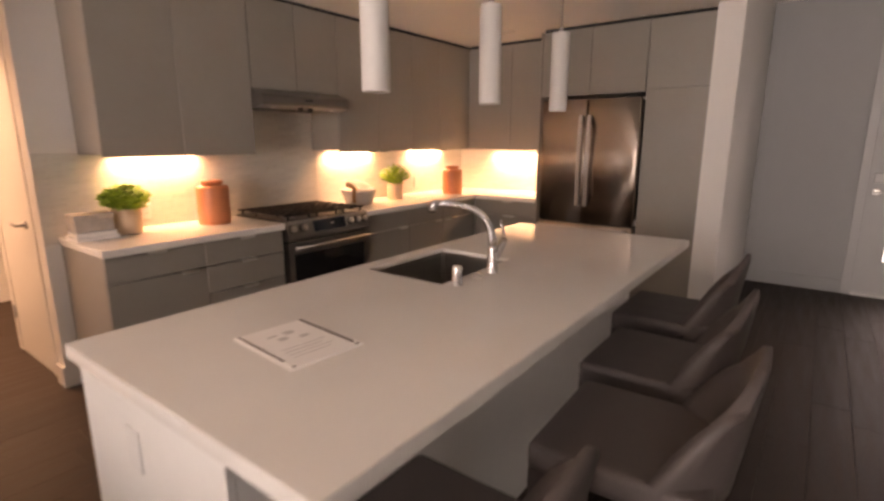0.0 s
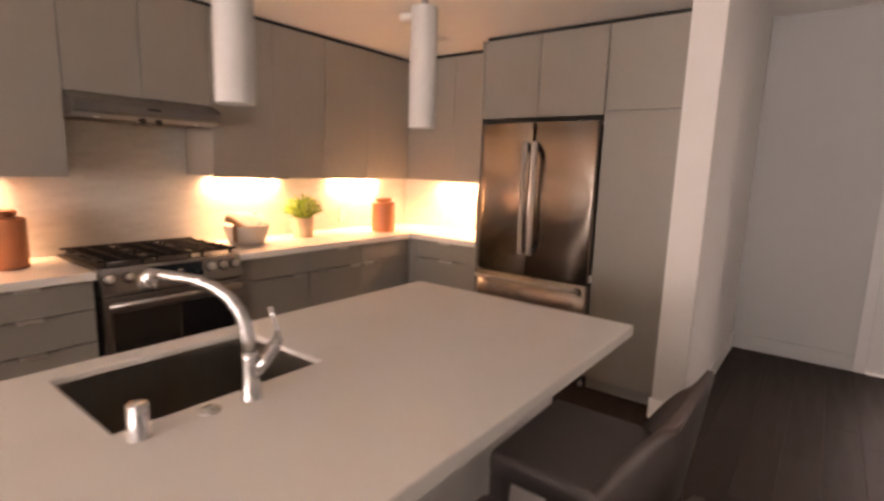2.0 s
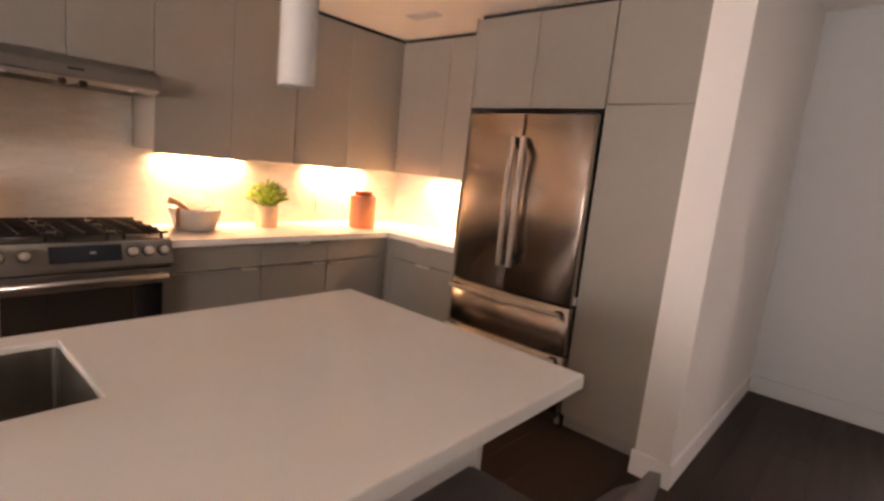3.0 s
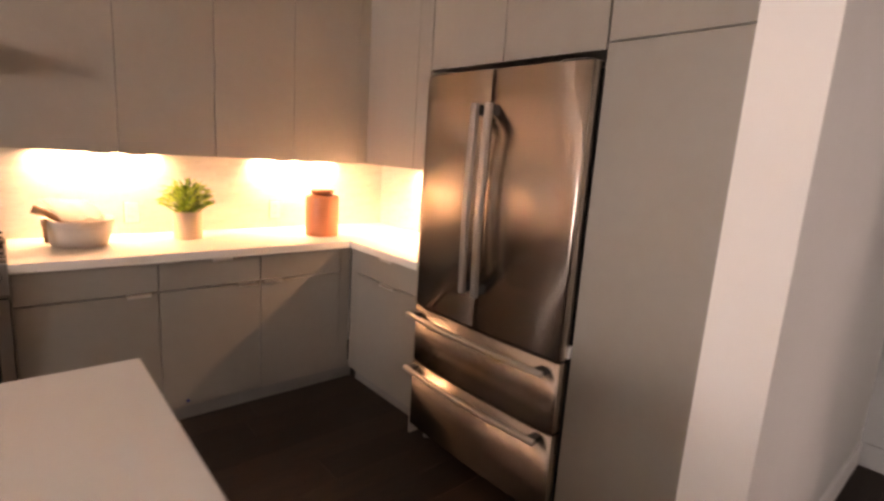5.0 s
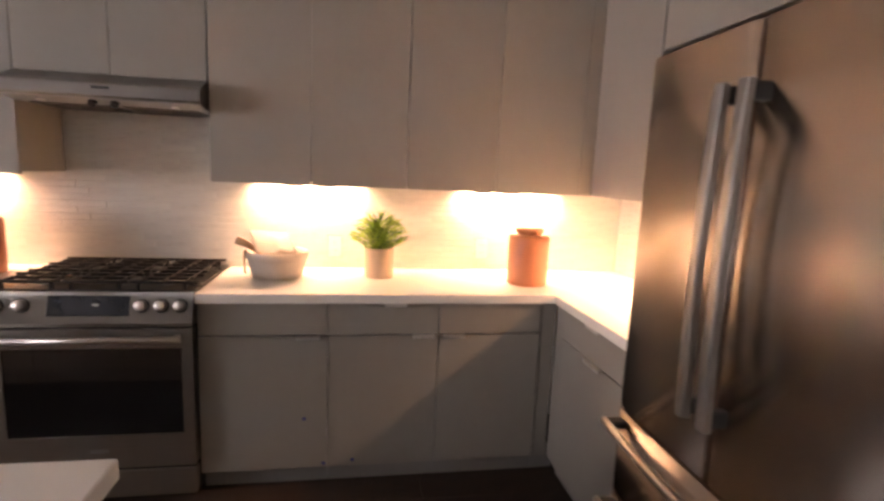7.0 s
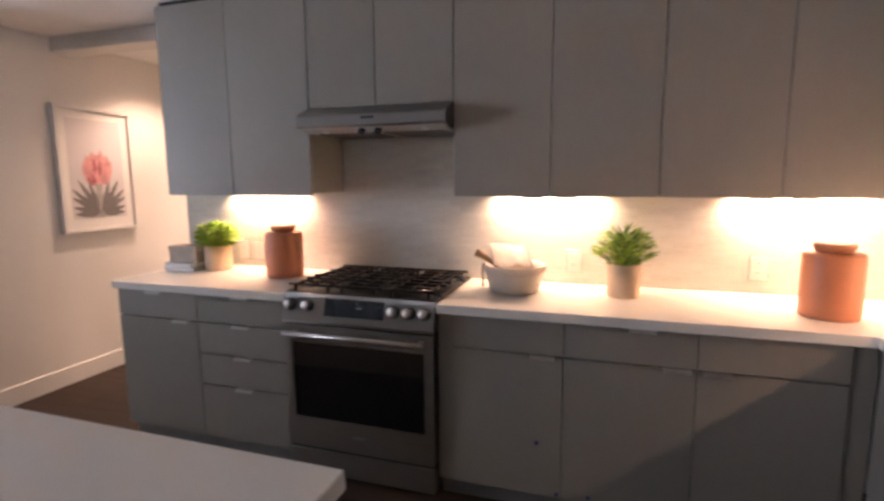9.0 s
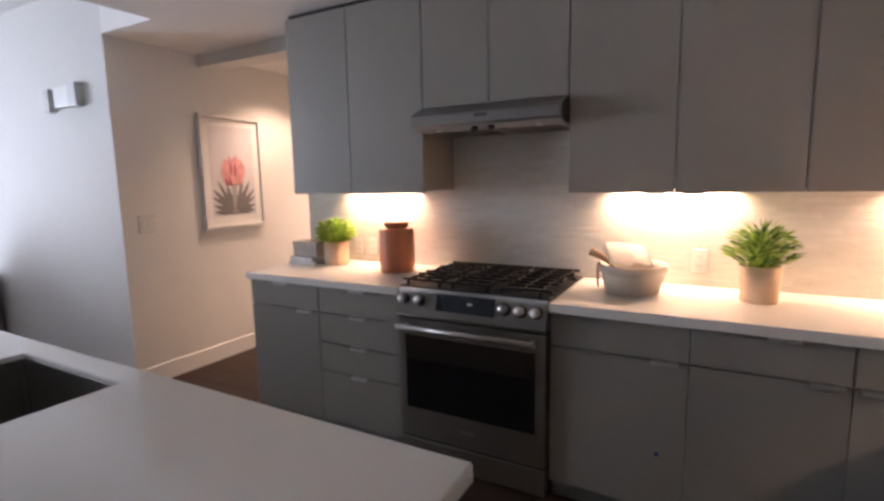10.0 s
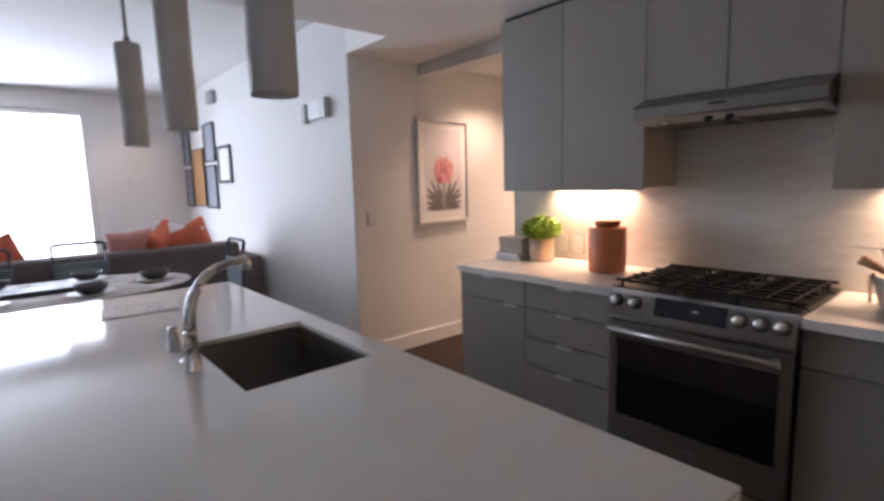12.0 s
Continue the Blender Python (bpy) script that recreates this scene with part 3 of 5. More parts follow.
# ---- refrigerator ----
def refrigerator():
    f = thing("refrigerator", (1.388, 2.262, 0.0), "stainless steel french-door refrigerator with two freezer drawers", "refrigerator")
    w = 0.866
    part("body", box(0.006, w - 0.006, 0.075, 0.69, 0.06, 1.79, 0.004), DARKPL, f)
    part("gasket", box(0.012, w - 0.012, 0.058, 0.075, 0.10, 1.785), RUBBER, f)

    def front(name, x0, x1, z0, z1):
        """A nearly flat steel front with rounded upright edges."""
        bm = bmesh.new()
        edge = 0.016
        steps = [x0 + edge * (1 - math.cos(math.pi / 2 * i / 5)) for i in range(6)]
        steps += [x0 + (x1 - x0) * i / 8 for i in range(1, 8)]
        steps += [x1 - edge * (1 - math.cos(math.pi / 2 * i / 5)) for i in range(5, -1, -1)]
        rings = []
        for x in steps:
            d = min(x - x0, x1 - x, edge)
            y = edge - math.sqrt(max(0.0, edge ** 2 - (edge - d) ** 2)) - 0.015 * 4 * (x / w) * (1 - x / w) + 0.006
            rings.append([bm.verts.new((x, yy, z)) for yy, z in ((y, z0), (y, z1), (0.056, z1), (0.056, z0))])
        for ra, rb in zip(rings, rings[1:]):
            for k in range(4):
                fc = bm.faces.new((ra[k], ra[(k + 1) % 4], rb[(k + 1) % 4], rb[k]))
                fc.smooth = k == 0
        bm.faces.new(rings[0])
        bm.faces.new(rings[-1][::-1])
        return part(name, bm, STEEL, f)

    mid = 0.424
    dl = front("door", 0.0, mid - 0.003, 0.747, 1.806)
    dr = front("door", mid + 0.003, w, 0.747, 1.806)
    q1 = front("drawer_front", 0.0, w, 0.455, 0.735)
    q2 = front("drawer_front", 0.0, w, 0.105, 0.443)
    part("hinge_cover", box(0.03, 0.14, 0.02, 0.12, 1.803, 1.818, 0.004), DARKPL, f)
    part("hinge_cover", box(w - 0.14, w - 0.03, 0.02, 0.12, 1.803, 1.818, 0.004), DARKPL, f)
    for d, x in ((dl, mid - 0.034), (dr, mid + 0.040)):
        # a flat bar, bowed a little away from the door
        bm = bmesh.new()
        rings = []
        for i in range(15):
            u = i / 14
            z = 0.900 + 0.772 * u
            y = -0.060 - 0.010 * math.sin(math.pi * u)
            prof = ((-0.015, 0.010), (-0.015, -0.006), (-0.011, -0.011), (0.011, -0.011), (0.015, -0.006), (0.015, 0.010))
            rings.append([bm.verts.new((x + px, y + py, z)) for px, py in prof])
        for ra, rb in zip(rings, rings[1:]):
            for k in range(6):
                bm.faces.new((ra[k], ra[(k + 1) % 6], rb[(k + 1) % 6], rb[k]))
        bm.faces.new(rings[0])
        bm.faces.new(rings[-1][::-1])
        part("handle", bm, HANDLE, d)
        for z in (0.908, 1.628):
            part("handle_mount", box(x - 0.013, x + 0.013, -0.054, -0.004, z, z + 0.040, 0.003), DARKPL, d)
    for d, z in ((q1, 0.702), (q2, 0.428)):
        pts = [(0.028 + (w - 0.056) * i / 12, -0.058 - 0.020 * math.sin(math.pi * i / 12), z) for i in range(13)]
        part("handle", tube(pts, 0.0130, 14), HANDLE, d)
        for x in (0.052, w - 0.052):
            part("handle_mount", box(x - 0.020, x + 0.020, -0.054, -0.001, z - 0.012, z + 0.012, 0.004), DARKPL, d)
    part("toe_grille", box(0.03, w - 0.03, 0.10, 0.14, 0.012, 0.098), DARKPL, f)
    for x in (0.03, w - 0.03):
        part("foot", lathe([(0.0, 0), (0.018, 0), (0.016, 0.03), (0.008, 0.03), (0.008, 0.062)], 14, (x, 0.11, 0)), GREYMET, f)
    for x in (0.06, w - 0.06):
        part("foot", lathe([(0.0, 0), (0.02, 0), (0.02, 0.062)], 12, (x, 0.62, 0)), GREYMET, f)
    part("hinge_cover", box(w, w + 0.012, 0.045, 0.075, 0.752, 0.80, 0.003), PLASTIC, f, "pale hinge plate")
    return f


refrigerator()


# ---- range and hood ----
def kitchen_range():
    r = thing("range", (0.0, 0.002, 0.0), "stainless steel slide-in gas range with black grates", "range")
    w = 0.758
    part("body", box(0.03, 0.60, 0.002, w - 0.002, 0.02, 0.905, 0.003), DARKPL, r)
    part("cooktop", box(0.045, 0.625, -0.002, w + 0.002, 0.9165, 0.928, 0.004), ENAMEL, r, "black enamel cooktop")
    # slanted control panel
    bm = bmesh.new()
    prof = [(0.600, 0.785), (0.662, 0.785), (0.668, 0.800), (0.632, 0.922), (0.600, 0.928)]
    a = [bm.verts.new((x, 0.0, z)) for x, z in prof]
    b = [bm.verts.new((x, w, z)) for x, z in prof]
    bm.faces.new(a)
    bm.faces.new(b[::-1])
    for i in range(5):
        bm.faces.new((a[i], a[(i + 1) % 5], b[(i + 1) % 5], b[i]))
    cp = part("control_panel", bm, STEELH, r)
    tilt = math.degrees(math.atan2(0.036, 0.122))

    def on_panel(bm, y, z, out=0.0):
        x = 0.668 - (z - 0.800) * 0.295
        bmesh.ops.transform(bm, matrix=pose(x + out * 0.95, y, z, 0, 90 - tilt, 0), verts=bm.verts)
        return bm

    part("display", on_panel(box(-0.041, 0.041, -0.150, 0.150, -0.004, 0.002, 0.001), 0.370, 0.868), DISPLAY, cp)
    part("display_mark", on_panel(box(-0.004, 0.004, -0.012, 0.012, 0.002, 0.0026), 0.395, 0.872), INKL, cp)
    for y in (0.040, 0.132, 0.566, 0.640, 0.712):
        kb = lathe([(0.0, 0.034), (0.018, 0.0335), (0.0205, 0.030), (0.0225, 0.006), (0.0, 0.006)], 24)
        part("knob_ring", on_panel(lathe([(0.0, 0.0055), (0.0265, 0.005), (0.028, 0.0), (0.0, 0.0)], 24), y, 0.868), DARKPL, cp)
        add_box(kb, -0.015, 0.015, -0.0035, 0.0035, 0.031, 0.0345, 0.001)
        part("knob", on_panel(kb, y, 0.868), HANDLE, cp)
    # oven door
    bm = ring_panel(0.602, 0.652, (0.004, 0.042, w - 0.048, w - 0.004), (0.164, 0.313, 0.690, 0.772))
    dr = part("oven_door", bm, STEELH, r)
    part("glass", box(0.628, 0.648, 0.042, w - 0.048, 0.313, 0.690), GLASSBLK, dr, "dark oven window glass")
    part("handle", tube([(0.700, 0.022, 0.740), (0.700, w - 0.036, 0.740)], 0.0145, 16), HANDLE, dr)
    for y in (0.060, w - 0.060):
        part("handle_mount", box(0.650, 0.698, y - 0.012, y + 0.012, 0.731, 0.749, 0.003), HANDLE, dr)
    part("badge", box(0.652, 0.6535, 0.345, 0.412, 0.236, 0.250), GREYMET, dr)
    part("seam", box(0.600, 0.640, 0.006, w - 0.006, 0.772, 0.785), GAP, r)
    part("seam", box(0.600, 0.640, 0.006, w - 0.006, 0.150, 0.164), GAP, r)
    part("storage_drawer", box(0.602, 0.652, 0.004, w - 0.004, 0.030, 0.150, 0.003), STEELH, r)
    for x in (0.10, 0.56):
        for y in (0.04, w - 0.04):
            part("foot", lathe([(0.0, 0), (0.015, 0), (0.015, 0.022)], 12, (x, y, 0)), DARKPL, r)
    # burners
    for x, y, s in ((0.19, 0.14, 0.8), (0.47, 0.14, 1.0), (0.33, 0.379, 1.25), (0.19, 0.62, 0.8), (0.47, 0.62, 1.0)):
        bb = lathe([(0.0, 0.0), (0.052 * s, 0.0), (0.052 * s, 0.006), (0.040 * s, 0.010), (0.038 * s, 0.016), (0.034 * s, 0.019), (0.0, 0.019)], 24, (x, y, 0.928))
        bu = part("burner", bb, GREYMET, r)
        part("burner_cap", lathe([(0.0, 0.0275), (0.028 * s, 0.0265), (0.031 * s, 0.023), (0.031 * s, 0.0195), (0.0, 0.0195)], 24, (x, y, 0.928)), IRON, bu)
    # three grates: cross bars on two thin rails, their ends standing out
    for g in range(3):
        y0, y1 = 0.006 + g * 0.250, 0.006 + g * 0.250 + 0.246
        bm = bmesh.new()
        zt = 0.964
        for y in (y0 + 0.034, (y0 + y1) / 2, y1 - 0.034):
            add_box(bm, 0.056, 0.616, y - 0.0045, y + 0.0045, zt - 0.015, zt - 0.001, 0.002)
        for k in range(8):
            x = 0.066 + 0.540 * k / 7
            reach = 0.0 if k in (0, 2, 4, 5, 7) else 0.020
            add_box(bm, x - 0.0055, x + 0.0055, y0 + reach, y1 - reach, zt - 0.013, zt, 0.003)
        for x in (0.066, 0.606):
            for y in (y0 + 0.034, y1 - 0.034):
                add_box(bm, x - 0.006, x + 0.006, y - 0.006, y + 0.006, 0.928, zt - 0.012)
        part("grate", bm, IRON, r)
    return r


kitchen_range()


def range_hood():
    h = thing("range_hood", (0.0, 0.002, 1.682), "slim stainless steel under-cabinet range hood", "range hood")
    w = 0.758
    prof = [(0.012, 0.0), (0.385, 0.0), (0.470, 0.016), (0.478, 0.024), (0.478, 0.070), (0.468, 0.082), (0.362, 0.124), (0.012, 0.124)]
    bm = bmesh.new()
    a = [bm.verts.new((x, 0.0, z)) for x, z in prof]
    b = [bm.verts.new((x, w, z)) for x, z in prof]
    bm.faces.new(a)
    bm.faces.new(b[::-1])
    for i in range(len(prof)):
        bm.faces.new((a[i], a[(i + 1) % len(prof)], b[(i + 1) % len(prof)], b[i]))
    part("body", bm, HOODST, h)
    bm = bmesh.new()
    lip = [(0.370, -0.001), (0.385, -0.001), (0.468, 0.0146), (0.468, 0.0125), (0.385, -0.0035), (0.370, -0.0035)]
    a = [bm.verts.new((x, 0.004, z)) for x, z in lip]
    b = [bm.verts.new((x, w - 0.004, z)) for x, z in lip]
    bm.faces.new(a)
    bm.faces.new(b[::-1])
    for i in range(6):
        bm.faces.new((a[i], a[(i + 1) % 6], b[(i + 1) % 6], b[i]))
    part("control_lip", bm, GREYMET, h)
    for y in (0.20, 0.56):
        part("filter", box(0.08, 0.36, y - 0.15, y + 0.15, -0.006, -0.001, 0.002), FILTER, h, "dark grey mesh grease filter")
    for y in (0.330, 0.415):
        part("knob", tube([(0.430, y, 0.010), (0.448, y, -0.012)], 0.016, 16), RUBBER, h)
    for y in (0.12, 0.64):
        part("lamp_lens", lathe([(0.0, -0.004), (0.015, -0.004), (0.017, 0.004), (0.0, 0.004)], 18, (0.405, y, -0.0005)), PLASTIC, h)
    part("badge", box(0.478, 0.4795, 0.345, 0.412, 0.050, 0.062), DARKPL, h)
    return h


range_hood()


# ---- island ----
IX0, IX1, IY0, IY1 = 1.878, 2.936, -1.640, 1.000
SX0, SX1, SY0, SY1 = 1.963, 2.358, -0.550, -0.010
isl = thing("kitchen_island", ((IX0 + IX1) / 2, (IY0 + IY1) / 2, 0.0), "white panelled kitchen island base", "island")
ox, oy = (IX0 + IX1) / 2, (IY0 + IY1) / 2
bx0, bx1, by0, by1 = IX0 + 0.035 - ox, 2.640 - ox, IY0 + 0.018 - oy, IY1 - 0.02 - oy
part("end_panel", box(bx0, bx1, by0, by0 + 0.02, 0.0, CT0, 0.0015), ISLAND, isl)
part("end_panel", box(bx0, bx1, by1 - 0.02, by1, 0.0, CT0, 0.0015), ISLAND, isl)
part("back_panel", box(bx1 - 0.02, bx1 - 0.001, by0 + 0.021, by1 - 0.021, 0.0, CT0 + TS - 0.001, 0.0015), ISLAND, isl)
part("toe_kick", box(bx0 + 0.06, bx0 + 0.08, by0 + 0.021, by1 - 0.021, 0, 0.10), TOE, isl)
part("floor_panel", box(bx0 + 0.02, bx1 - 0.021, by0 + 0.021, by1 - 0.021, 0.10, 0.118), CARCASS, isl)
n = 5
span = (by1 - by0 - 0.044) / n
for i in range(n):
    a = by0 + 0.022 + i * span
    d = part("door", box(bx0, bx0 + 0.02, a + GAPW, a + span - GAPW, 0.10, CT0 - 0.003, 0.0015), CABINET, isl, "grey laminate door")
    tab_pull(d, bx0 + 0.002, a + span / 2, CT0 - 0.003)
part("outlet", box(2.22 - 0.035 - ox, 2.22 + 0.035 - ox, by0 - 0.005, by0, 0.66, 0.775, 0.002), PLASTIC, isl, "white outlet plate")

itop = thing("island_worktop", (ox, oy, CT0), "large white quartz island worktop with an undermount sink cut-out", "worktop")
bm = bmesh.new()
x = [IX0 - ox, SX0 - ox, SX1 - ox, IX1 - ox]
y = [IY0 - oy, SY0 - oy, SY1 - oy, IY1 - oy]
th = CT1 - CT0
gl = [[bm.verts.new((a, b, TS)) for b in y] for a in x]
gh = [[bm.verts.new((a, b, th)) for b in y] for a in x]
for i in range(3):
    for j in range(3):
        if i == 1 and j == 1:
            continue
        bm.faces.new((gh[i][j], gh[i + 1][j], gh[i + 1][j + 1], gh[i][j + 1]))
        bm.faces.new((gl[i][j], gl[i][j + 1], gl[i + 1][j + 1], gl[i + 1][j]))
for i in range(3):
    for p0, p1 in (((i, 0), (i + 1, 0)), ((i, 3), (i + 1, 3)), ((0, i), (0, i + 1)), ((3, i), (3, i + 1))):
        bm.faces.new((gl[p0[0]][p0[1]], gl[p1[0]][p1[1]], gh[p1[0]][p1[1]], gh[p0[0]][p0[1]]))
for p0, p1 in (((1, 1), (2, 1)), ((1, 2), (2, 2)), ((1, 1), (1, 2)), ((2, 1), (2, 2))):
    bm.faces.new((gl[p0[0]][p0[1]], gl[p1[0]][p1[1]], gh[p1[0]][p1[1]], gh[p0[0]][p0[1]]))
bmesh.ops.recalc_face_normals(bm, faces=bm.faces)
edge = [e for e in bm.edges if len(e.link_faces) == 2 and e.calc_face_angle() > 0.5 and max(v.co.z for v in e.verts) > TS + 0.001]
bmesh.ops.bevel(bm, geom=edge, offset=0.0025, segments=2, affect="EDGES")
part("slab", bm, QUARTZ, itop)
for i in (0, 1):
    a, b = (x[0] + 0.0002, x[0] + 0.040) if i == 0 else (x[3] - 0.040, x[3] - 0.0002)
    part("long_edge", box(a, b, y[0] + 0.0002, y[3] - 0.0002, 0.0, TS), QUARTZ, itop)
    a, b = (y[0] + 0.0002, y[0] + 0.040) if i == 0 else (y[3] - 0.040, y[3] - 0.0002)
    part("short_edge", box(x[0] + 0.040, x[3] - 0.040, a, b, 0.0, TS), QUARTZ, itop)

# sink bowl
sk = thing("sink", ((SX0 + SX1) / 2, (SY0 + SY1) / 2, 0.66), "stainless steel undermount sink let into the island", "sink")
hx, hy, t = (SX1 - SX0) / 2 - 0.0015, (SY1 - SY0) / 2 - 0.0015, 0.004
bm = box(-hx, hx, -hy, hy, 0, CT1 - 0.66 - 0.016)
bm.normal_update()
bmesh.ops.delete(bm, geom=[f for f in bm.faces if f.normal.z > 0.9], context="FACES_ONLY")
low = [e for e in bm.edges if len(e.link_faces) == 2]
bmesh.ops.bevel(bm, geom=low, offset=0.012, segments=3, affect="EDGES")
bmesh.ops.solidify(bm, geom=list(bm.faces), thickness=-t)
part("bowl", bm, SINK, sk)
part("drain", lathe([(0.0, 0.002), (0.028, 0.002), (0.034, 0.006), (0.045, 0.006), (0.046, 0.0), (0.0, 0.0)], 24, (0, 0, t)), CHROME, sk)


def faucet():
    f = thing("faucet", (2.418, -0.272, CT1), "satin steel pull-down kitchen faucet with a curved spout", "faucet")
    part("base", lathe([(0.0, 0.0), (0.0245, 0.0), (0.0245, 0.003), (0.0230, 0.006), (0.0212, 0.060), (0.0190, 0.100), (0.0178, 0.120), (0.0, 0.120)], 26), FAUCETM, f)

    def reach(profile):
        """Points over the sink, out along the swung spout and up."""
        return [(-0.857 * u, -0.515 * u, z) for u, z in profile]
    part("spout", tube(reach([(0, 0.115), (0.003, 0.150), (0.010, 0.185), (0.022, 0.213), (0.046, 0.244), (0.081, 0.268), (0.122, 0.281), (0.165, 0.287), (0.205, 0.290), (0.236, 0.290)]), [0.0178, 0.0170, 0.0160, 0.0150, 0.0142, 0.0136, 0.0130, 0.0128, 0.0128, 0.0130], 18), FAUCETM, f)
    hd = part("spray_head", tube(reach([(0.226, 0.291), (0.243, 0.290), (0.250, 0.281), (0.252, 0.256)]), [0.0135, 0.0165, 0.0190, 0.0195], 18), FAUCETM, f)
    part("nozzle", lathe([(0.0, 0.0), (0.016, 0.0), (0.016, 0.004), (0.0, 0.004)], 18, (-0.857 * 0.252, -0.515 * 0.252, 0.2525)), DARKPL, hd)
    part("valve", tube([(0.012, 0.010, 0.065), (0.014, 0.034, 0.092), (0.016, 0.060, 0.125), (0.016, 0.068, 0.140)], [0.0145, 0.0165, 0.0165, 0.010], 16), FAUCETM, f)
    part("lever", tube([(0.016, 0.064, 0.128), (0.014, 0.066, 0.160), (0.008, 0.060, 0.190), (0.002, 0.056, 0.215)], [0.010, 0.0065, 0.0055, 0.0065], 12), FAUCETM, f)
    return f


faucet()
sd = thing("air_gap", (2.411, -0.520, CT1), "short chrome air gap cap on the island", "air gap")
part("cap", lathe([(0.0, 0.0), (0.0215, 0.0), (0.0215, 0.003), (0.0195, 0.004), (0.0195, 0.070), (0.0175, 0.076), (0.0, 0.078)], 26), FAUCETM, sd)
ab = thing("air_switch", (2.410, -0.372, CT1), "low round chrome air switch on the island", "switch")
part("button", lathe([(0.0, 0.0), (0.024, 0.0), (0.023, 0.005), (0.012, 0.007), (0.011, 0.013), (0.0, 0.014)], 22), FAUCETM, ab)

# paper folder on the island
pf = thing("paper_folder", (2.385, -1.248, CT1), "white printed brochure sheets with dark bands", "brochure", turn=-5)
bm = box(-0.148, 0.148, -0.112, 0.112, 0.0, 0.0025)
part("sheet", bm, PAPER, pf)
part("sheet", box(-0.143, 0.147, -0.104, 0.106, 0.0026, 0.0045), PAPER, pf)
part("band", box(-0.143, 0.120, 0.092, 0.104, 0.0046, 0.0050), INK, pf, "dark brown printed band")
part("band", box(-0.143, 0.095, -0.104, -0.096, 0.0046, 0.0050), INK, pf, "dark brown printed band")
for a in ((0.132, 0.142, 0.092, 0.104), (0.132, 0.142, -0.104, -0.094)):
    part("mark", box(*a, 0.0046, 0.0050), INK, pf)
for i in range(4):
    part("text_line", box(0.030 + 0.020 * i, 0.034 + 0.020 * i, -0.070, 0.065 - 0.02 * (i % 2), 0.0046, 0.0049), INKL, pf)
for a in ((-0.085, -0.060, 0.0, 0.030), (-0.050, -0.028, -0.035, -0.008), (-0.030, -0.012, 0.020, 0.048), (-0.08, -0.07, -0.05, -0.02)):
    part("drawing", box(*a, 0.0046, 0.0049), INKL, pf)


# ---- pendants ----
def pendant(y):
    p = thing("pendant_lamp", (2.388, y, 1.602), "slim white cylinder pendant lamp over the island", "pendant lamp", "pendants over the island")
    part("shade", lathe([(0.032, 0.012), (0.041, 0.0), (0.0425, 0.003), (0.0425, 0.362), (0.040, 0.368), (0.010, 0.370), (0.0, 0.370)], 30), PENDANT, p)
    part("inner_reflector", lathe([(0.0, 0.060), (0.030, 0.058), (0.0395, 0.004)], 24), GREYMET, p)
    part("rod", tube([(0, 0, 0.368), (0, 0, CZ - 1.602 - 0.02)], 0.006, 10), CORD, p)
    part("collar", lathe([(0.0, 0.366), (0.011, 0.366), (0.011, 0.392), (0.0, 0.392)], 14), CORD, p)
    part("canopy", lathe([(0.0, CZ - 1.602 - 0.024), (0.056, CZ - 1.602 - 0.022), (0.06, CZ - 1.602 - 0.001), (0.0, CZ - 1.602 - 0.001)], 26), PENDANT, p)


for y in (-0.914, -0.270, 0.377):
    pendant(y)


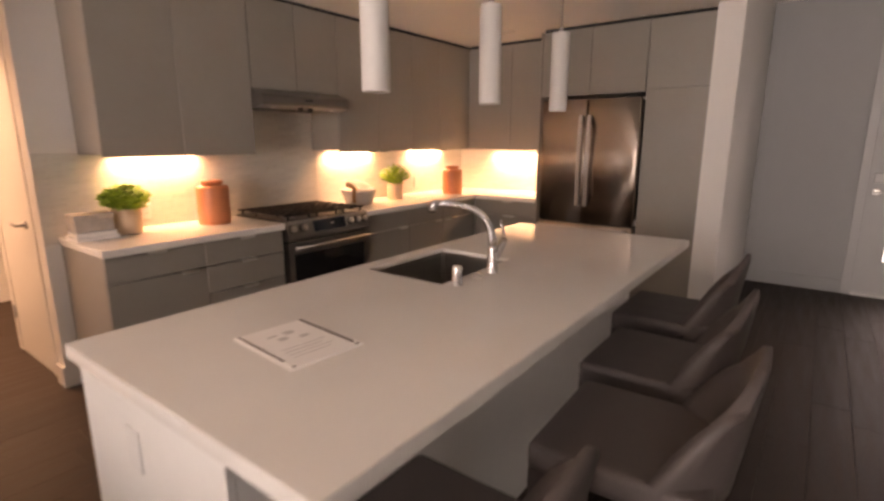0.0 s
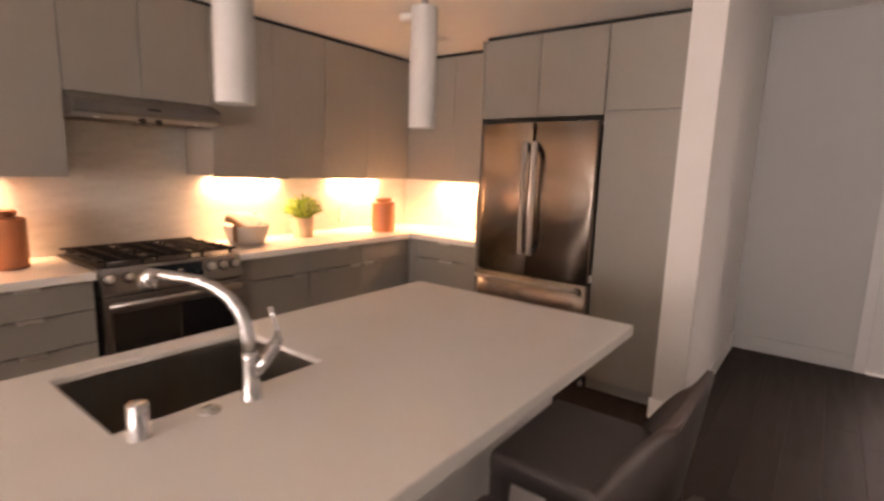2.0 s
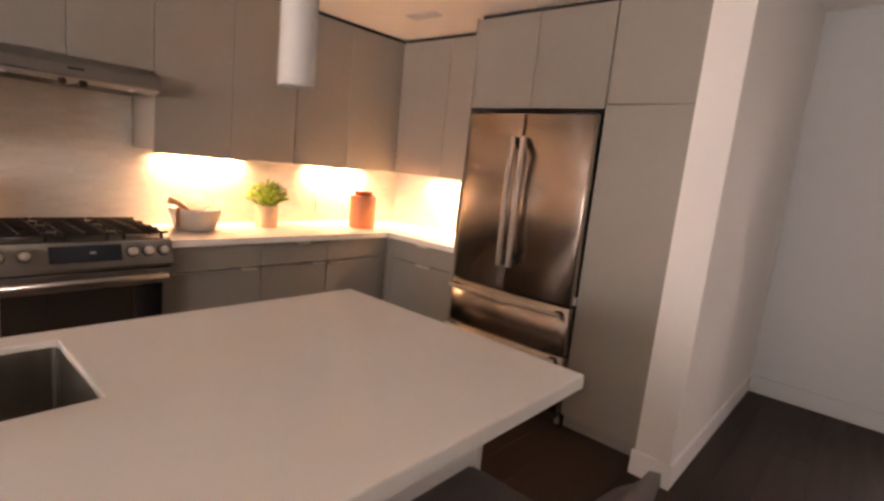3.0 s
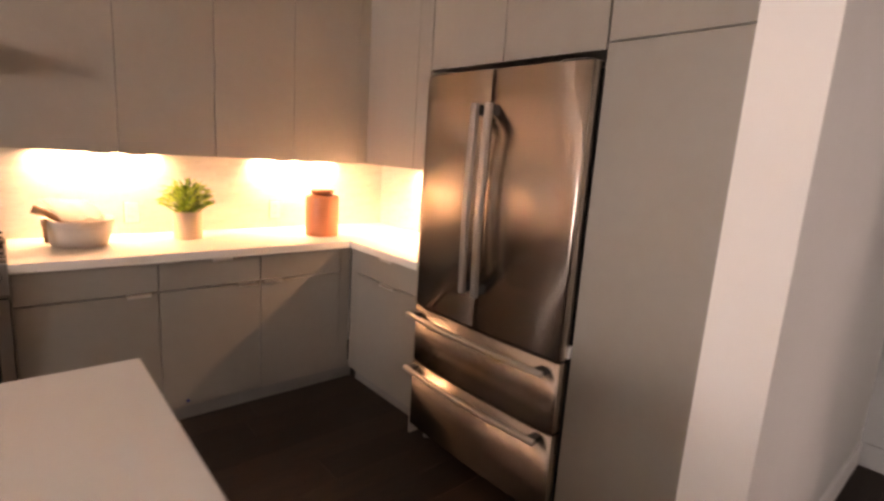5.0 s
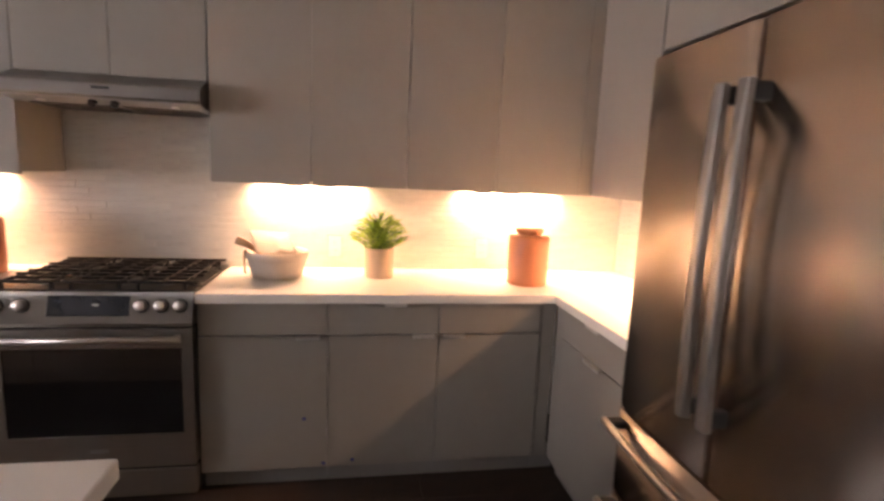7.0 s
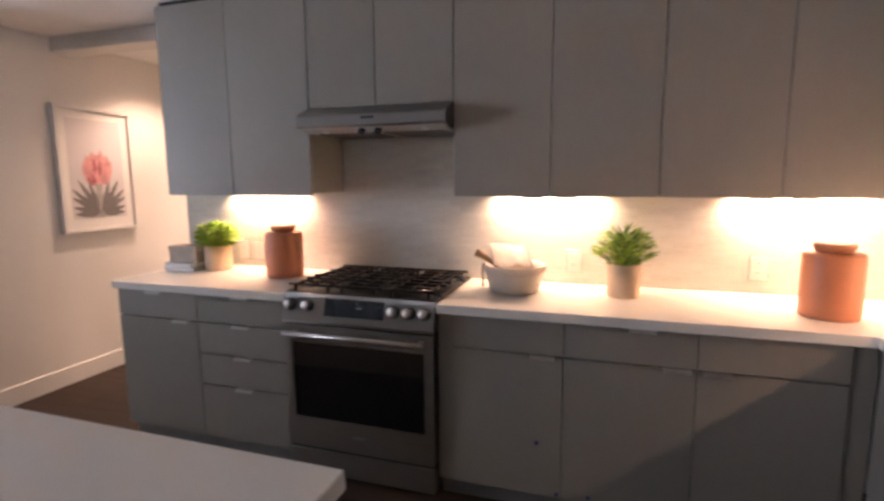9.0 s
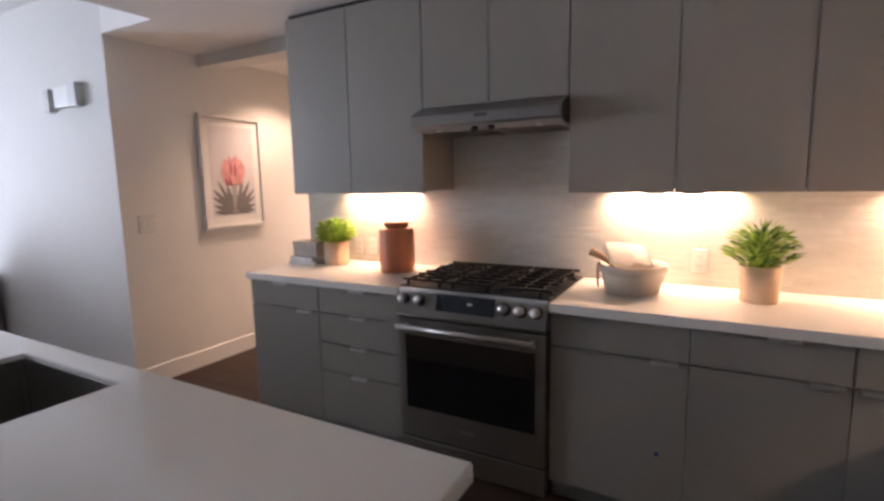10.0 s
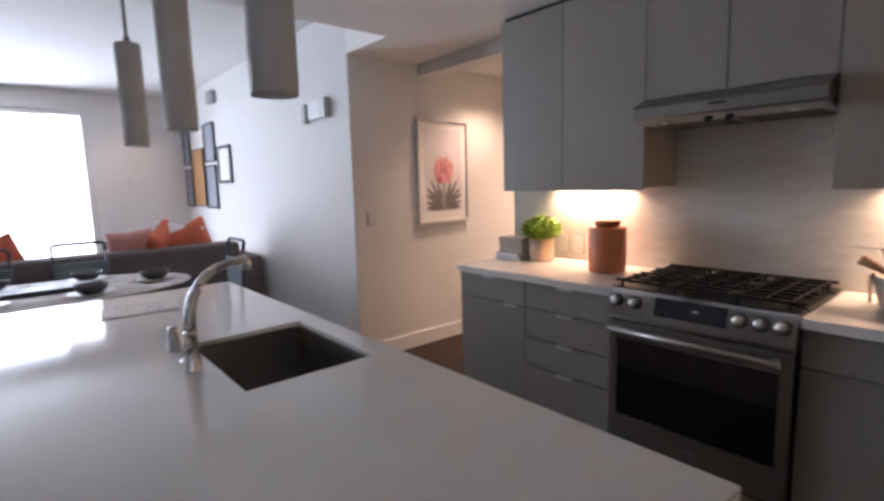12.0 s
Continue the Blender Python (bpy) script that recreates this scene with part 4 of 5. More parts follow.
# ---- bar stools ----
def bar_stool(x, y, turn=0):
    """Seat front towards -x, wrapped back at +x."""
    s = thing("bar_stool", (x, y, 0), "dark brown leather bar stool with a curved wing back", "bar stool", "bar stools at the island", turn)
    bm = bmesh.new()
    add_box(bm, -0.225, 0.225, -0.235, 0.235, 0.575, 0.655, 0.028, 4)
    for v in bm.verts:
        if v.co.z > 0.62:
            v.co.z += 0.012 * (1 - (v.co.x / 0.23) ** 2) * (1 - (v.co.y / 0.24) ** 2)
    for f in bm.faces:
        f.smooth = True
    part("seat", bm, LEATHER, s)
    for lx in (-1, 1):
        for ly in (-1, 1):
            bm = bmesh.new()
            top = [(lx * 0.222, ly * 0.230), (lx * 0.170, ly * 0.230), (lx * 0.170, ly * 0.178), (lx * 0.222, ly * 0.178)]
            sx = 0.03 if lx > 0 else 0.0
            bot = [(lx * 0.222 + sx, ly * 0.230), (lx * 0.192 + sx, ly * 0.230), (lx * 0.192 + sx, ly * 0.200), (lx * 0.222 + sx, ly * 0.200)]
            a = [bm.verts.new((px, py, 0.0)) for px, py in bot]
            b = [bm.verts.new((px, py, 0.580)) for px, py in top]
            bm.faces.new(a)
            bm.faces.new(b[::-1])
            for i in range(4):
                bm.faces.new((a[i], a[(i + 1) % 4], b[(i + 1) % 4], b[i]))
            bmesh.ops.bevel(bm, geom=list(bm.edges), offset=0.004, segments=2, affect="EDGES")
            part("leg", bm, LEATHER, s)
    part("stretcher", tube([(-0.205, -0.205, 0.20), (-0.205, 0.205, 0.20)], 0.010), GREYMET, s)
    # back: a bowed shell, narrower and leaning back towards the top, with wings coming forward
    bm = bmesh.new()
    nu, nv, thick = 16, 12, 0.044
    inner, outer = [], []
    for j in range(nv + 1):
        v = j / nv
        z = 0.590 + 0.372 * v
        half = 0.236 - 0.076 * v ** 2
        wing = 0.135 * (1 - v) + 0.026
        lean = 0.056 * v
        ra, rb = [], []
        for i in range(nu + 1):
            u = -1 + 2 * i / nu
            zz = z - 0.095 * abs(u) ** 3 * v ** 3
            px = 0.232 + lean - wing * abs(u) ** 2.6
            py = half * u
            tk = thick * (1 - 0.30 * v) * (0.55 if j == nv else 1.0)
            ra.append(bm.verts.new((px - tk / 2, py * 0.955, zz)))
            rb.append(bm.verts.new((px + tk / 2, py * 1.01, zz)))
        inner.append(ra)
        outer.append(rb)
    for g, flip in ((inner, False), (outer, True)):
        for j in range(nv):
            for i in range(nu):
                q = (g[j][i], g[j][i + 1], g[j + 1][i + 1], g[j + 1][i])
                bm.faces.new(q[::-1] if flip else q).smooth = True
    for j in range(nv):
        for i in (0, nu):
            bm.faces.new((inner[j][i], outer[j][i], outer[j + 1][i], inner[j + 1][i])).smooth = True
    for i in range(nu):
        for j in (0, nv):
            bm.faces.new((inner[j][i], inner[j][i + 1], outer[j][i + 1], outer[j][i])).smooth = True
    part("backrest", bm, LEATHER, s)
    part("backrest_post", box(0.165, 0.222, -0.16, 0.16, 0.577, 0.63, 0.01), LEATHER, s)
    return s


st = bar_stool(2.980, 0.520)
copy_thing(st, pose(3.072, -0.115, 0, 0, 0, 0))
copy_thing(st, pose(3.152, -0.690, 0, 0, 0, 2))
copy_thing(st, pose(2.950, -1.370, 0, 0, 0, 0))


# ---- things on the worktops ----
def canister(x, y):
    c = thing("canister", (x, y, CT1), "tall terracotta canister with a flat lid", "canister", "terracotta canisters")
    part("jar", lathe([(0.0, 0.0), (0.097, 0.0), (0.101, 0.006), (0.103, 0.05), (0.102, 0.235), (0.100, 0.246), (0.094, 0.251), (0.066, 0.253), (0.0, 0.253)], 36), TERRA, c)
    part("lid", lathe([(0.0, 0.2535), (0.061, 0.2535), (0.061, 0.262), (0.069, 0.266), (0.070, 0.281), (0.066, 0.288), (0.030, 0.285), (0.0, 0.285)], 32), TERRA, c)


canister(0.235, -0.272)
canister(0.374, 2.287)


def plant(x, y, radius, pot_h, spread, height, mats, seed, count, size, slim=1.0):
    rng = random.Random(seed)
    p = thing("potted_plant", (x, y, CT1), "leafy green plant in a peach clay pot", "potted plant", "potted plants")
    part("pot", lathe([(0.0, 0.0), (radius * 0.93, 0.0), (radius * 0.97, 0.005), (radius, pot_h), (radius * 0.93, pot_h), (radius * 0.90, pot_h - 0.02), (0.0, pot_h - 0.021)], 32), POTMAT, p)
    part("soil", lathe([(0.0, pot_h - 0.012), (radius * 0.89, pot_h - 0.016), (radius * 0.89, pot_h - 0.0195)], 20), SOIL, p)
    for which, mat in enumerate(mats):
        bm = bmesh.new()
        for i in range(count):
            a = rng.uniform(0, 2 * math.pi)
            lift = rng.random() ** 0.7
            r = spread * math.sqrt(rng.random()) * (0.65 + 0.4 * math.sin(lift * math.pi * 0.8))
            z = pot_h - 0.01 + height * lift * (1 - 0.35 * (r / spread) ** 2)
            c = Vector((r * math.cos(a), r * math.sin(a), z))
            out = Vector((math.cos(a) * (0.3 + r / spread), math.sin(a) * (0.3 + r / spread), rng.uniform(0.1, 1.0))).normalized()
            side = out.cross(Vector((0, 0, 1))).normalized()
            side = (side + Vector((rng.uniform(-.4, .4), rng.uniform(-.4, .4), rng.uniform(-.4, .4)))).normalized()
            L, Wd = size * rng.uniform(0.026, 0.046), size * slim * rng.uniform(0.008, 0.014)
            droop = Vector((0, 0, -rng.uniform(0.0, 0.012)))
            v = [bm.verts.new(q) for q in (c - out * L * 0.5, c - side * Wd + out * L * 0.05, c + out * L * 0.2 + Vector((0, 0, 0.004)), c + side * Wd + out * L * 0.05, c + out * L * 0.6 + droop)]
            bm.faces.new((v[0], v[1], v[2]))
            bm.faces.new((v[0], v[2], v[3]))
            bm.faces.new((v[1], v[4], v[2]))
            bm.faces.new((v[2], v[4], v[3]))
            if i % 5 == 0:
                tube([(rng.uniform(-.02, .02), rng.uniform(-.02, .02), pot_h - 0.016), c * 0.55 + Vector((0, 0, pot_h * 0.45)), c], 0.0016, 4, bm)
        part("leaves", bm, mat, p)
    return p


plant(0.175, -0.785, 0.078, 0.150, 0.122, 0.150, (LEAF, LEAF, LEAF), 3, 190, 1.25, 1.25)
plant(0.240, 1.537, 0.074, 0.152, 0.118, 0.172, (LEAF, LEAF, LEAFD), 8, 120, 2.0, 0.33)

# bowl with board, spoon and towel
bw = thing("mixing_bowl", (0.262, 1.040, CT1), "wide grey stoneware bowl on the worktop", "bowl")
part("bowl", lathe([(0.0, 0.0), (0.108, 0.0), (0.117, 0.006), (0.130, 0.050), (0.140, 0.090), (0.1415, 0.094), (0.1475, 0.098), (0.149, 0.126), (0.147, 0.132), (0.139, 0.130), (0.134, 0.098), (0.120, 0.048), (0.098, 0.017), (0.0, 0.015)], 40), STONEW, bw)
bm = bmesh.new()
nu, nv = 12, 12
tl, tr, bl, br = Vector((-0.055, -0.150, 0.086)), Vector((-0.075, 0.040, 0.082)), Vector((0.120, -0.078, 0.002)), Vector((0.098, 0.100, 0.002))
grid = []
for i in range(nu + 1):
    row = []
    for j in range(nv + 1):
        u, v = i / nu, j / nv
        p = tl.lerp(tr, v).lerp(bl.lerp(br, v), u)
        p.z += 0.003 * math.sin(v * 6 + u * 2) + 0.010 * math.sin(u * math.pi) + 0.014 * u * math.exp(-((v - 0.62) / 0.10) ** 2)
        row.append(bm.verts.new(p))
    grid.append(row)
for i in range(nu):
    for j in range(nv):
        bm.faces.new((grid[i][j], grid[i + 1][j], grid[i + 1][j + 1], grid[i][j + 1])).smooth = True
bmesh.ops.solidify(bm, geom=list(bm.faces), thickness=0.007)
tow = new("tea_towel", mesh_of("tea_towel", bm, LINEN))
tow.matrix_basis = pose(0.262, 1.040, CT1 + 0.134)
tagged(tow, "folded white linen tea towel lying over the bowl", "towel")
cb = thing("wooden_spoon", (0.262, 0.955, CT1 + 0.095), "warm wooden serving spoon leaning in the bowl", "spoon")
sp = tube([(0.066, 0.076, -0.045), (0.062, 0.0, 0.040), (0.058, -0.045, 0.072), (0.052, -0.092, 0.090)], [0.008, 0.010, 0.017, 0.021], 12)
part("handle", sp, WOOD, cb)
part("scoop", tube([(0.072, 0.11, -0.073), (0.066, 0.076, -0.045)], [0.024, 0.012], 14), WOOD, cb)
cl = thing("leather_strap", (0.262, 1.040, CT1), "warm brown strap hanging over the bowl's rim", "strap")
bm = bmesh.new()
aim = radians(-58)
rows = []
for r, z in ((0.136, 0.132), (0.144, 0.140), (0.154, 0.140), (0.162, 0.130), (0.163, 0.103), (0.161, 0.066), (0.159, 0.030)):
    rows.append([bm.verts.new((r * math.cos(aim) - w * math.sin(aim), r * math.sin(aim) + w * math.cos(aim), z)) for w in (-0.014, 0.014)])
for a, b in zip(rows, rows[1:]):
    bm.faces.new((a[0], a[1], b[1], b[0])).smooth = True
bmesh.ops.solidify(bm, geom=list(bm.faces), thickness=-0.004)
part("strap", bm, WOOD, cl)

# books
for i, (z0, h, d, mat, wob) in enumerate(((0.0, 0.020, 0.0, BOOKW, 2), (0.0205, 0.026, 0.008, BOOKW, -3))):
    b = thing("book", (0.205, -0.985, CT1 + z0), "pale hardcover book lying flat on the worktop", "book", "books", wob)
    part("cover", box(-0.085, 0.085, -0.112 + d, 0.112 - d, 0.0, 0.003, 0.0008), mat, b)
    part("cover", box(-0.085, 0.085, -0.112 + d, 0.112 - d, h - 0.003, h, 0.0008), mat, b)
    part("pages", box(-0.080, 0.081, -0.106 + d, 0.106 - d, 0.003, h - 0.003), PAPER, b)
kb = thing("keepsake_box", (0.195, -0.985, CT1 + 0.047), "grey-brown cloth box on the two books", "box", "", 1)
part("base", box(-0.060, 0.060, -0.098, 0.098, 0.0, 0.068, 0.003), BOOKG, kb)
part("lid", box(-0.063, 0.063, -0.101, 0.101, 0.0685, 0.098, 0.003), BOOKG, kb)


def outlet(m, label, rocker=False):
    o = thing("wall_outlet", (0, 0, 0), label, "outlet", "wall plates")
    o.matrix_basis = m
    half = 0.058 if rocker else 0.036
    part("plate", box(-half, half, 0.0, 0.004, -0.058, 0.058, 0.002), PLASTIC, o)
    # black sheet a little larger than the plate, painting the shadow line round it
    part("shadow_rim", box(-half - 0.0015, half + 0.0015, 0.004, 0.006, -0.0595, 0.0595), GAP, o)
    if rocker:
        for x in (-0.023, 0.023):
            part("rocker_slot", box(x - 0.018, x + 0.018, -0.0008, 0.0, -0.035, 0.035), GREYMET, o)
            part("rocker", box(x - 0.016, x + 0.016, -0.005, -0.0008, -0.033, 0.033, 0.002), PLASTIC, o)
    else:
        for z in (-0.022, 0.022):
            s = part("socket", box(-0.017, 0.017, -0.002, 0.0, z - 0.015, z + 0.015, 0.001), PLASTIC, o)
            for dx in (-0.006, 0.006):
                part("slot", box(dx - 0.001, dx + 0.001, -0.0026, -0.002, z - 0.005, z + 0.005), DARKPL, s)


for y in (-0.722, -0.610):
    outlet(pose(0.017, y, 1.020, 0, 0, 90), "white double outlet plate on the tiled wall")
outlet(pose(0.017, 1.305, 1.035, 0, 0, 90), "white double outlet plate on the tiled wall")
outlet(pose(0.017, 2.13, 1.035, 0, 0, 90), "white double outlet plate on the tiled wall")
outlet(pose(0.556, PY + 0.006, 1.166, 0, 0, 180), "white double rocker light switch on the hall wall", True)

# ---- framed print in the hall ----
pr = thing("framed_print", (-0.190, PY, 1.082), "white framed print of a pink flower with grey leaves", "picture")
PW, PH = 0.59, 0.90
for a in ((-PW / 2, PW / 2, 0.0, 0.025), (-PW / 2, PW / 2, PH - 0.025, PH), (-PW / 2, -PW / 2 + 0.025, 0.025, PH - 0.025), (PW / 2 - 0.025, PW / 2, 0.025, PH - 0.025)):
    part("frame", box(a[0], a[1], 0.004, 0.042, a[2], a[3], 0.002), WHITEFR, pr)
part("mount", box(-PW / 2 + 0.025, PW / 2 - 0.025, 0.006, 0.020, 0.025, PH - 0.025), PAPER, pr)
part("print", box(-PW / 2 + 0.085, PW / 2 - 0.085, 0.0205, 0.022, 0.10, PH - 0.085), LILAC, pr)


def flat_leaf(cx, cz, ang, L, Wd, y):
    bm = bmesh.new()
    c, s = math.cos(radians(ang)), math.sin(radians(ang))
    prof = [(0, 0), (0.25, 0.8), (0.55, 1.0), (0.85, 0.55), (1, 0)]
    pts = [(u * L, w * Wd) for u, w in prof] + [(u * L, -w * Wd) for u, w in prof[-2:0:-1]]
    va = [bm.verts.new((cx + u * c - w * s, y, cz + u * s + w * c)) for u, w in pts]
    vb = [bm.verts.new((v.co.x, y + 0.0008, v.co.z)) for v in va]
    bm.faces.new(va)
    bm.faces.new(vb[::-1])
    for i in range(len(va)):
        bm.faces.new((va[i], va[(i + 1) % len(va)], vb[(i + 1) % len(va)], vb[i]))
    return bm


for k, (ang, L, up) in enumerate(((121, 0.300, 0.0), (138, 0.262, 0.01), (152, 0.228, 0.02), (166, 0.200, 0.01), (176, 0.190, 0.0), (108, 0.260, 0.0),
                                  (60, 0.300, 0.0), (43, 0.268, 0.01), (29, 0.232, 0.02), (15, 0.205, 0.01), (4, 0.190, 0.0), (73, 0.255, 0.0))):
    part("printed_leaf", flat_leaf(0.012 * math.cos(radians(ang)), 0.122 + up, ang, L, 0.020, 0.0222 + 0.00015 * (k % 7)), STEM, pr)
part("printed_stem", box(-0.024, 0.024, 0.0221, 0.0236, 0.104, 0.350), STEMD, pr)
for i, (x, ang, L, wd) in enumerate(((-0.075, 99, 0.230, 0.044), (0.080, 81, 0.225, 0.044), (-0.035, 93, 0.262, 0.038), (0.040, 87, 0.255, 0.038), (0.0, 90, 0.235, 0.036), (0.105, 74, 0.180, 0.030), (-0.100, 105, 0.190, 0.030))):
    part("printed_petal", flat_leaf(x * 0.55, 0.338, ang, L, wd, 0.0240 + 0.0002 * i), PETAL, pr)
for i, (x, z, ang, L) in enumerate(((0.030, 0.335, 80, 0.090), (-0.012, 0.400, 94, 0.130), (0.022, 0.420, 87, 0.120), (0.052, 0.345, 60, 0.070))):
    part("printed_petal", flat_leaf(x, z, ang, L, 0.013, 0.0256 + 0.0002 * i), PETALD, pr)

# ---- ceiling fixtures ----
sd = thing("smoke_detector", (1.215, 1.637, CZ), "round white smoke detector on the kitchen ceiling", "smoke detector")
part("base", lathe([(0.0, -0.012), (0.072, -0.012), (0.072, -0.0005), (0.0, -0.0005)], 30), PLASTIC, sd)
part("cover", lathe([(0.0, -0.040), (0.045, -0.039), (0.060, -0.030), (0.064, -0.0125), (0.0, -0.0125)], 30), PLASTIC, sd)
vt = thing("ceiling_vent", (0.98, 2.175, CZ), "small white slotted ceiling air vent", "vent", "", 0)
for y in (-0.05, 0.042):
    part("frame", box(-0.13, 0.13, y, y + 0.008, -0.006, -0.0005), PLASTIC, vt)
for x in (-0.13, 0.122):
    part("frame", box(x, x + 0.008, -0.042, 0.042, -0.006, -0.0005), PLASTIC, vt)
part("backing", box(-0.122, 0.122, -0.042, 0.042, -0.0015, -0.0005), GAP, vt)
for i in range(5):
    part("slat", box(-0.122, 0.122, -0.034 + 0.016 * i, -0.028 + 0.016 * i, -0.006, -0.0016), PLASTIC, vt)


def downlight(x, y, z, lit, label):
    d = thing("recessed_downlight", (x, y, z), label, "ceiling light", "recessed downlights")
    part("trim_ring", lathe([(0.052, -0.002), (0.056, -0.006), (0.078, -0.005), (0.080, -0.0005), (0.052, -0.0005)], 30), PLASTIC, d)
    part("lens", lathe([(0.0, -0.0015), (0.051, -0.0015), (0.051, -0.0005), (0.0, -0.0005)], 26), CANLENS if lit else PLASTIC, d)


downlight(2.272, 1.585, CZ, False, "white round recessed ceiling light, switched off")
downlight(-0.62, -1.72, CZ, True, "white recessed hall downlight, switched on")
downlight(-1.80, -1.40, CZ, True, "white recessed hall downlight, switched on")
downlight(1.5, -6.3, HZ, True, "white recessed living room downlight, switched on")
downlight(2.3, -2.6, HZ, True, "white recessed dining downlight, switched on")

# ---- living room ----
def cushion(name, x, y, z, w, h, t, mat, label, turn=0, tip=-18, spin=0):
    bm = bmesh.new()
    add_box(bm, -w / 2, w / 2, -t / 2, t / 2, 0, h)
    bmesh.ops.subdivide_edges(bm, edges=list(bm.edges), cuts=6, use_grid_fill=True)
    for v in bm.verts:
        a, b = abs(v.co.x) / (w / 2), abs(v.co.z - h / 2) / (h / 2)
        v.co.y *= max(0.12, (1 - a ** 3) * (1 - b ** 3)) ** 0.5
        v.co.x *= 1 - 0.07 * (1 - b) * a
        v.co.z = h / 2 + (v.co.z - h / 2) * (1 - 0.07 * (1 - a) * b)
    for f in bm.faces:
        f.smooth = True
    ob = new(name, mesh_of(name, bm, mat))
    lift = w / 2 * abs(math.sin(radians(spin)))
    ob.matrix_basis = pose(x, y, z + lift, tip, 0, turn) @ pose(0, 0, 0, 0, spin, 0)
    return tagged(ob, label, "cushion", "sofa cushions")


sf = thing("sofa", (2.15, -4.55, 0), "long grey-brown fabric sofa with its back to the dining table", "sofa")
part("base", box(-1.38, 1.38, -0.44, 0.40, 0.12, 0.40, 0.03, 3), SOFA, sf)
part("backrest", box(-1.16, 1.16, 0.20, 0.46, 0.40, 0.88, 0.06, 4), SOFA, sf)
for sx in (-1, 1):
    part("armrest", box(min(sx * 1.38, sx * 1.17), max(sx * 1.38, sx * 1.17), -0.46, 0.46, 0.12, 0.72, 0.05, 4), SOFA, sf)
    part("seat_cushion", box(min(sx * 0.01, sx * 1.15), max(sx * 0.01, sx * 1.15), -0.46, 0.20, 0.402, 0.52, 0.04, 3), SOFA, sf)
    for ly in (-0.38, 0.36):
        part("leg", tube([(sx * 1.30, ly, 0), (sx * 1.30, ly, 0.125)], 0.025), BLACKFR, sf)
for x, y, w, h, t, mat, label, turn, spin in (
        (1.93, -4.45, 0.38, 0.52, 0.15, PINK, "square dusty pink cushion on the sofa", 6, 3),
        (1.70, -4.47, 0.42, 0.50, 0.17, CORAL, "square coral cushion standing on its corner", 62, 22),
        (1.55, -4.52, 0.44, 0.53, 0.17, WHITEF, "square white cushion leaning on the sofa", -8, -10),
        (1.30, -4.50, 0.46, 0.48, 0.18, CORAL, "square coral cushion leaning on the sofa", 10, 24),
        (2.86, -4.46, 0.46, 0.46, 0.18, CORAL, "square coral cushion leaning on the sofa", -6, 20),
        (3.16, -4.50, 0.46, 0.46, 0.18, CORAL, "square coral cushion leaning on the sofa", 10, -14)):
    cushion("cushion", x, y, 0.535, w, h, t, mat, label, turn, -12, spin)

tb = thing("dining_table", (2.68, -3.16, 0), "oval pale dining table laid with plates", "table")
bm = lathe([(0.0, 0.715), (0.80, 0.715), (0.86, 0.725), (0.87, 0.738), (0.86, 0.748), (0.0, 0.750)], 56)
for v in bm.verts:
    v.co.x *= 1.10
    v.co.y *= 0.66
part("tabletop", bm, TABLEW, tb)
for sx in (-1, 1):
    for sy in (-1, 1):
        part("leg", tube([(sx * 0.62, sy * 0.26, 0.0), (sx * 0.52, sy * 0.22, 0.716)], [0.018, 0.026], 12), BLACKFR, tb)


def place_setting(x, y):
    p = thing("plate", (x, y, 0.750), "white dinner plate on the dining table", "plate", "place settings")
    part("dish", lathe([(0.0, 0.0), (0.09, 0.0), (0.14, 0.014), (0.139, 0.017), (0.09, 0.005), (0.0, 0.005)], 30), PLASTIC, p)
    b = thing("dinner_bowl", (x, y, 0.7555), "small dark bowl on a white plate", "bowl", "place settings")
    part("bowl", lathe([(0.0, 0.0), (0.055, 0.0), (0.095, 0.035), (0.105, 0.065), (0.100, 0.065), (0.085, 0.035), (0.0, 0.006)], 28), BLACKFR, b)


for x, y in ((1.98, -3.12), (2.42, -2.82), (2.38, -3.50), (2.98, -2.82), (2.94, -3.50), (3.38, -3.16)):
    place_setting(x, y)
tr = thing("table_tray", (2.66, -3.16, 0.750), "dark flat tray in the middle of the table", "tray")
part("tray", box(-0.34, 0.34, -0.13, 0.13, 0.0, 0.035, 0.008, 2), BLACKFR, tr)


def dining_chair(x, y, turn):
    c = thing("dining_chair", (x, y, 0), "grey upholstered dining chair at the table", "chair", "dining chairs", turn)
    part("seat", box(-0.23, 0.23, -0.22, 0.22, 0.41, 0.48, 0.02, 3), GREYMATF, c)
    part("backrest", box(-0.20, 0.20, -0.25, -0.21, 0.56, 0.84, 0.015, 3), GREYMATF, c)
    part("top_rail", tube([(-0.19, -0.235, 0.93), (-0.19, -0.245, 0.985), (-0.15, -0.25, 1.0), (0.15, -0.25, 1.0), (0.19, -0.245, 0.985), (0.19, -0.235, 0.93)], 0.014, 10), BLACKFR, c)
    for lx in (-1, 1):
        part("leg", tube([(lx * 0.20, 0.18, 0), (lx * 0.19, 0.17, 0.415)], [0.012, 0.017], 10), BLACKFR, c)
        part("leg", tube([(lx * 0.20, -0.22, 0), (lx * 0.19, -0.21, 0.45), (lx * 0.19, -0.235, 0.935)], [0.012, 0.016, 0.013], 10), BLACKFR, c)
    return c


GREYMATF = material("blue_grey_chair_fabric", (0.16, 0.20, 0.22), 0.85, var=0.1, scale=20, bump=0.3, bump_scale=220)
dc = dining_chair(1.58, -3.16, -90)
copy_thing(dc, pose(2.37, -3.80, 0, 0, 0, 0))
copy_thing(dc, pose(3.02, -3.80, 0, 0, 0, 0))

# gallery on the living room wall


